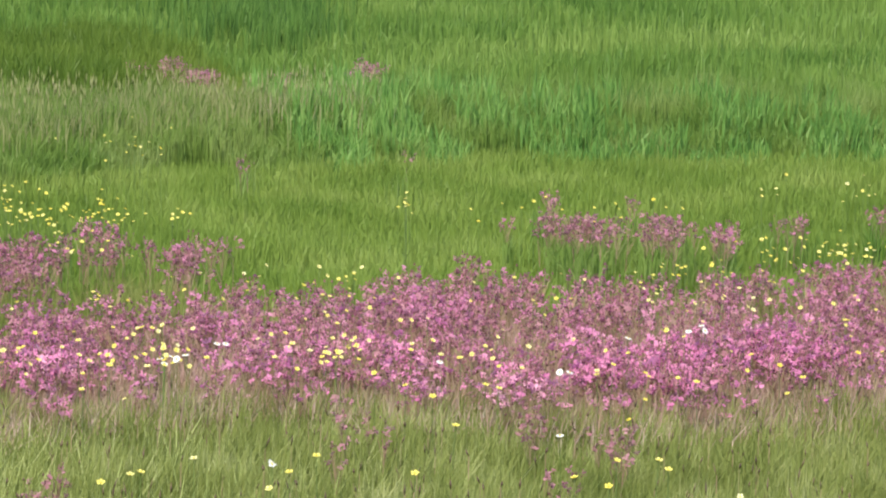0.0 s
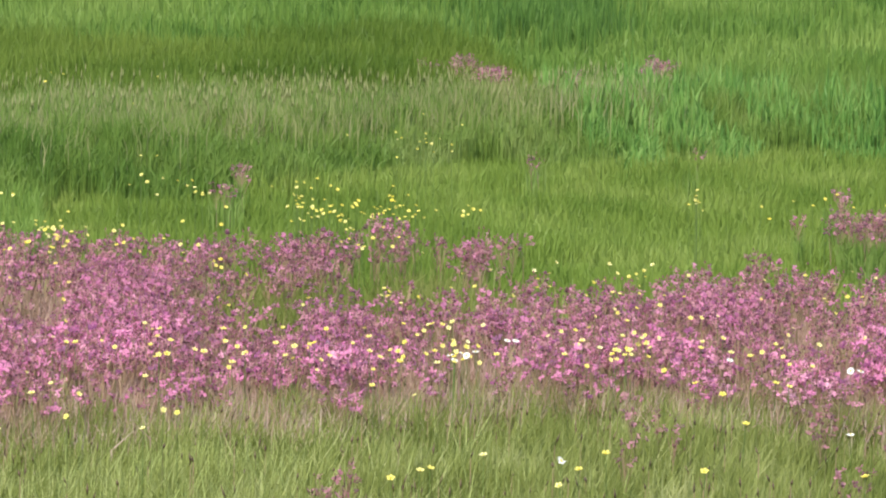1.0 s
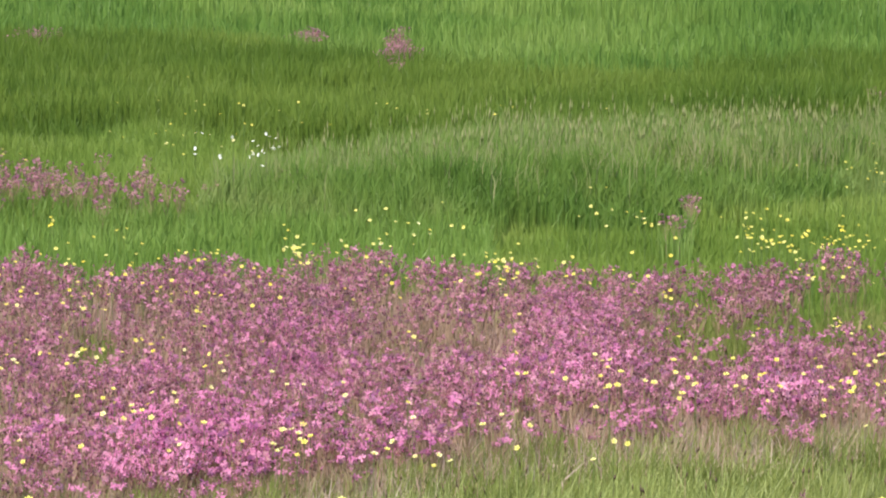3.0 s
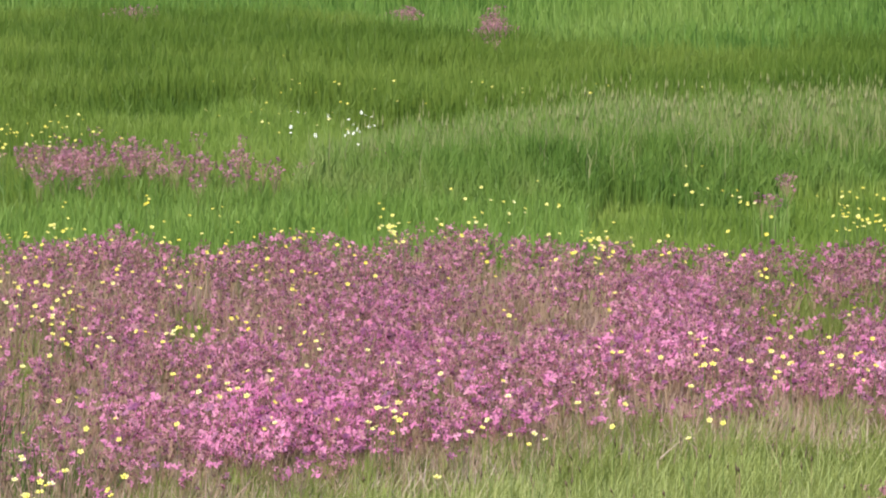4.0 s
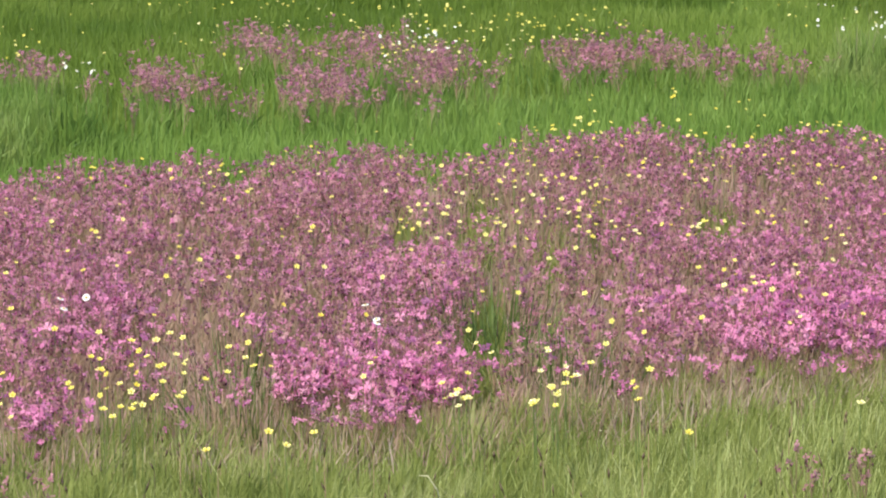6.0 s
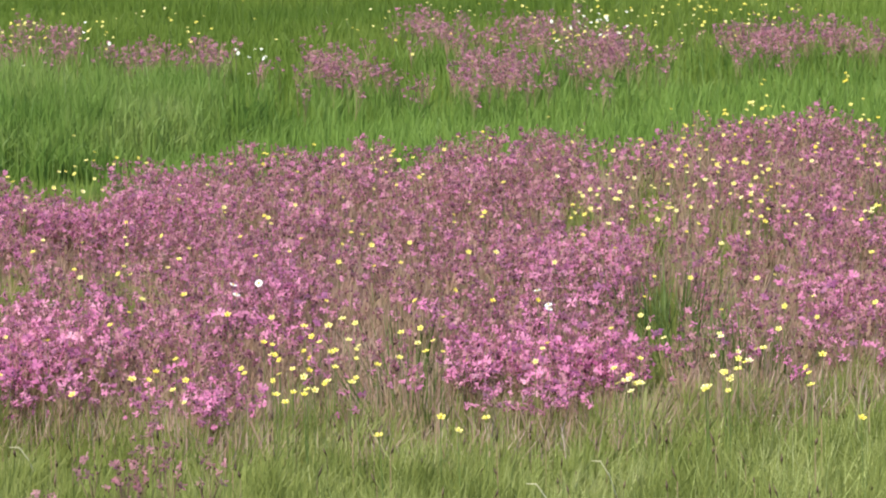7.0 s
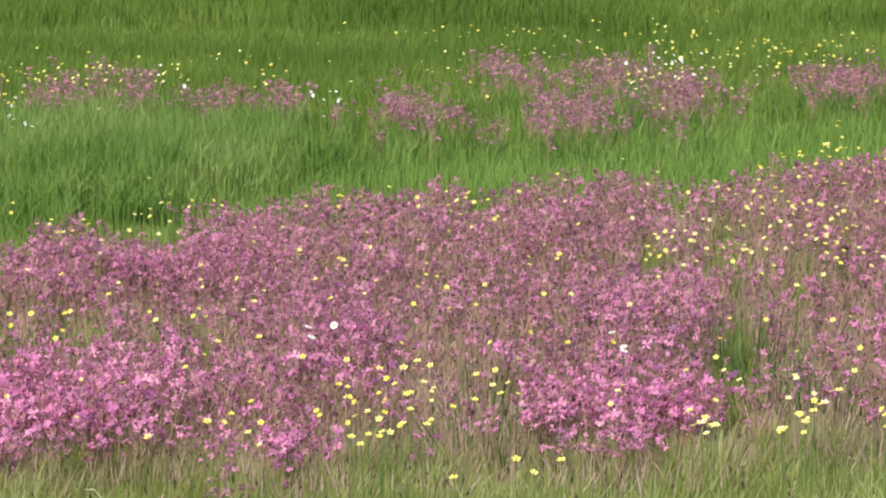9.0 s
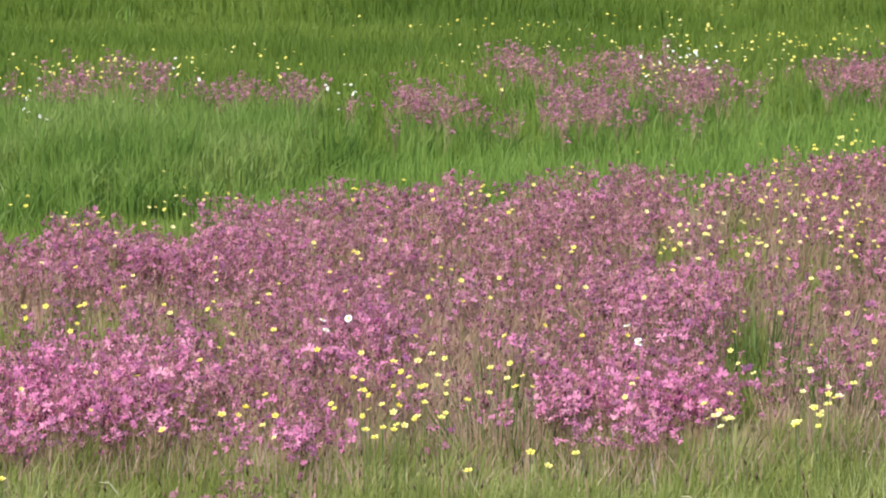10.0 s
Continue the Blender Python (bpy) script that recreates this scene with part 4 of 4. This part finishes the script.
def flower_shape(kind, seed, size):
    (sv, st), (cv, ct), (dv, dt), at = flower_parts(kind, seed, size)
    return joined([(sv, st, 2), (cv + at, ct, 0), (dv + at, dt, 1)])


def plant_out(model_list, places, heights, widths):
    """Set single flowers at places, the models first."""
    for j, (px, py) in enumerate(places):
        m = pose(px, py, float(ground_z(px, py)), 0, 0, rng.uniform(-40, 40))
        if j < len(model_list):
            one = model_list[j]
            one.matrix_basis = m
        else:
            one = copy_thing(model_list[j % len(model_list)], m)
        one.scale = (widths[j], widths[j], heights[j] / 0.60)


bx, by = [], []
for spot in buttercup_spots_west + buttercup_spots_centre + buttercup_spots_middle + buttercup_spots_east + buttercup_spots_fringe + buttercup_spots_rest:
    at, far, wide, deep, n = spot
    n = round(n * (0.5 if far < 14.5 else 0.95 if far < 18.5 else 1.25))
    a, r = np.radians(at + wide * rng.normal(0, 0.6, n)), far + (deep + 0.05) * rng.normal(0, 0.6, n)
    bx += list(-r * np.sin(a))
    by += list(r * np.cos(a))
x, y = fan(640, 11.6, 18.9, 0.9)
keep = (past_front(x, y) > 0) & (past_back(x, y) < 0)
bx, by = np.array(bx + list(x[keep])), np.array(by + list(y[keep]))
near = np.hypot(bx, by) < 15.0
near &= np.cumsum(near) <= 290
near_list = list(zip(bx[near], by[near]))
cups = [flower_thing("buttercup", 300 + i, "glossy yellow buttercup on a thin green stem", "flower", "buttercups") for i in range(6)]
large = [(-r * math.sin(radians(a)), r * math.cos(radians(a))) for a, r in large_buttercups_west + large_buttercups_east]
plant_out(cups, large + near_list, [0.555] * len(large) + list(rng.uniform(0.56, 0.62, len(near_list))),
          [1.3] * len(large) + list(rng.uniform(0.8, 1.15, len(near_list))))
fx, fy = bx[~near], by[~near]
vs, ts, ks, n0 = [], [], [], 0
kind = rng.integers(0, 8, len(fx))
for i in range(8):
    pick = kind == i
    places = np.stack([fx[pick], fy[pick], ground_z(fx[pick], fy[pick])], -1)
    v, t, k = strewn(flower_shape("buttercup", 330 + i, 0.0068 + 0.0004 * i), places, rng.uniform(-0.7, 0.7, pick.sum()), rng.uniform(0.93, 1.04, pick.sum()))
    vs.append(v), ts.append(t + n0), ks.append(k)
    n0 += len(v)
tagged(thing_of("buttercup_drift", np.concatenate(vs), np.concatenate(ts), [YELLOW, YOLK, STEM], np.concatenate(ks)),
       "scattered yellow buttercups over the farther meadow", "wildflowers", kind="stuff")

# ---- white daisies ----
daisy_spots_west = (
    (16.79, 21.6, 0.34, 1.03, 9),
    (15.64, 20.49, 0.06, 0.19, 1),
    (14.78, 23.41, 0.06, 0.11, 2),
    (14.43, 22.26, 0.07, 0.18, 2),
    (12.88, 13.01, 0.08, 0.13, 2),
    (12.54, 21.31, 0.31, 0.53, 8),
    (12.46, 13.26, 0.07, 0.08, 1),
    (8.6, 13.19, 0.09, 0.08, 1),
    (8.28, 12.86, 0.33, 0.08, 2),
    (7.97, 23.16, 0.5, 0.73, 10),
    (7.72, 22.86, 0.34, 0.62, 14),
    (2.38, 24.73, 0.1, 0.3, 3),
    (1.85, 24.31, 0.61, 0.91, 12),
    (1.59, 24.77, 0.15, 0.26, 5),
    (1.55, 24.81, 0.31, 0.2, 5),
    (-7.35, 14.12, 0.38, 0.15, 5),
    (-8.01, 14.71, 0.08, 0.08, 2),
    (-8.79, 12.01, 0.1, 0.08, 2),
)

daisy_spots_centre = (
    (-11.03, 14.27, 0.08, 0.08, 1),
    (-12.72, 14.1, 0.1, 0.07, 2),
    (-12.74, 12.59, 0.06, 0.08, 1),
    (-13.5, 15.04, 0.08, 0.08, 1),
    (-14.5, 15.34, 0.2, 0.06, 3),
)

white_places = []
for at, far, wide, deep, n in daisy_spots_west + daisy_spots_centre:
    for _ in range(n):
        a, r = radians(at + wide * rng.uniform(-1, 1)), far + (deep + (0.5 if far > 18 else 0.05)) * rng.uniform(-1, 1)
        white_places.append((-r * math.sin(a), r * math.cos(a)))
daisies = [flower_thing("daisy", 400 + i, "white ox-eye daisy with a yellow disc", "flower", "white daisies") for i in range(4)]
plant_out(daisies, white_places, [0.60] * len(white_places), [0.6 if p[1] > 18 else 0.9 for p in white_places])

# ---- dark tussocks and dead stems ----
TUSSOCKS = ((6.91, 13.55, 210, 0.68, 0.17), (10.26, 12.1, 190, 0.60, 0.11), (10.45, 12.8, 80, 0.62, 0.07), (5.80, 12.7, 180, 0.62, 0.13),
            (6.40, 13.0, 150, 0.62, 0.11), (15.06, 20.0, 170, 0.68, 0.22))


def tussock(at, far, count, height, spread, label):
    """A clump of broad dark leaves, each a part."""
    root = new("grass_tussock")
    px, py = -far * math.sin(radians(at)), far * math.cos(radians(at))
    root.location = (px, py, float(ground_z(px, py)))
    kinds = []
    for lean in (0.08, 0.22, 0.38, 0.58):
        v, t = blades(np.zeros(1), np.zeros(1), np.zeros(1), np.full(1, height), np.full(1, 0.008), np.full(1, lean), np.zeros(1), np.full(1, 1.2))
        kinds.append(mesh_of("tussock_leaf", v, t, [DARK_LEAF]))
    for i in range(count):
        a, out = rng.uniform(0, 6.28), spread * math.sqrt(rng.random())
        leaf = part("leaf", kinds[i % 4], root)
        leaf.location, leaf.rotation_euler = (out * math.cos(a), out * math.sin(a), -0.01), (0, 0, a + rng.normal(0, 0.4))
        leaf.scale = (1, 1, rng.uniform(0.72, 1.05))
    return tagged(root, label, "grass clump", "dark tussocks")


for at, far, count, height, spread in TUSSOCKS:
    tussock(at, far, count, height, spread, "clump of broad dark-green leaves among the pink flowers")


def dry_stem(px, py, qx, qy, up):
    """A pale dead grass stem leaning over."""
    a, d = Vector((px, py, 0)), Vector((qx - px, qy - py, 0))
    n = 7
    v, t = [], []
    for i in range(n):
        s = i / (n - 1)
        at = d * s + Vector((0, 0, up * math.sin(s * 1.7)))
        w = 0.0045 * (1.1 - s)
        v += [(at.x, at.y - w, at.z - w), (at.x, at.y + w, at.z + w)]
        if i:
            k = 2 * i
            t += [(k - 2, k - 1, k + 1), (k - 2, k + 1, k)]
    ob = tagged(thing_of("dry_grass_stem", v, t, [STRAW]), "pale dead grass stem leaning over green grass", "grass stem", "dry stems")
    ob.location = (px, py, float(ground_z(px, py)))
    return ob


for px, py, qx, qy, up in ((-1.36, 10.79, -1.50, 10.76, 0.47), (-1.47, 10.46, -1.62, 10.42, 0.47), (-1.12, 11.43, -1.07, 11.30, 0.50), (-2.95, 10.9, -3.10, 10.85, 0.46)):
    dry_stem(px, py, qx, qy, up)
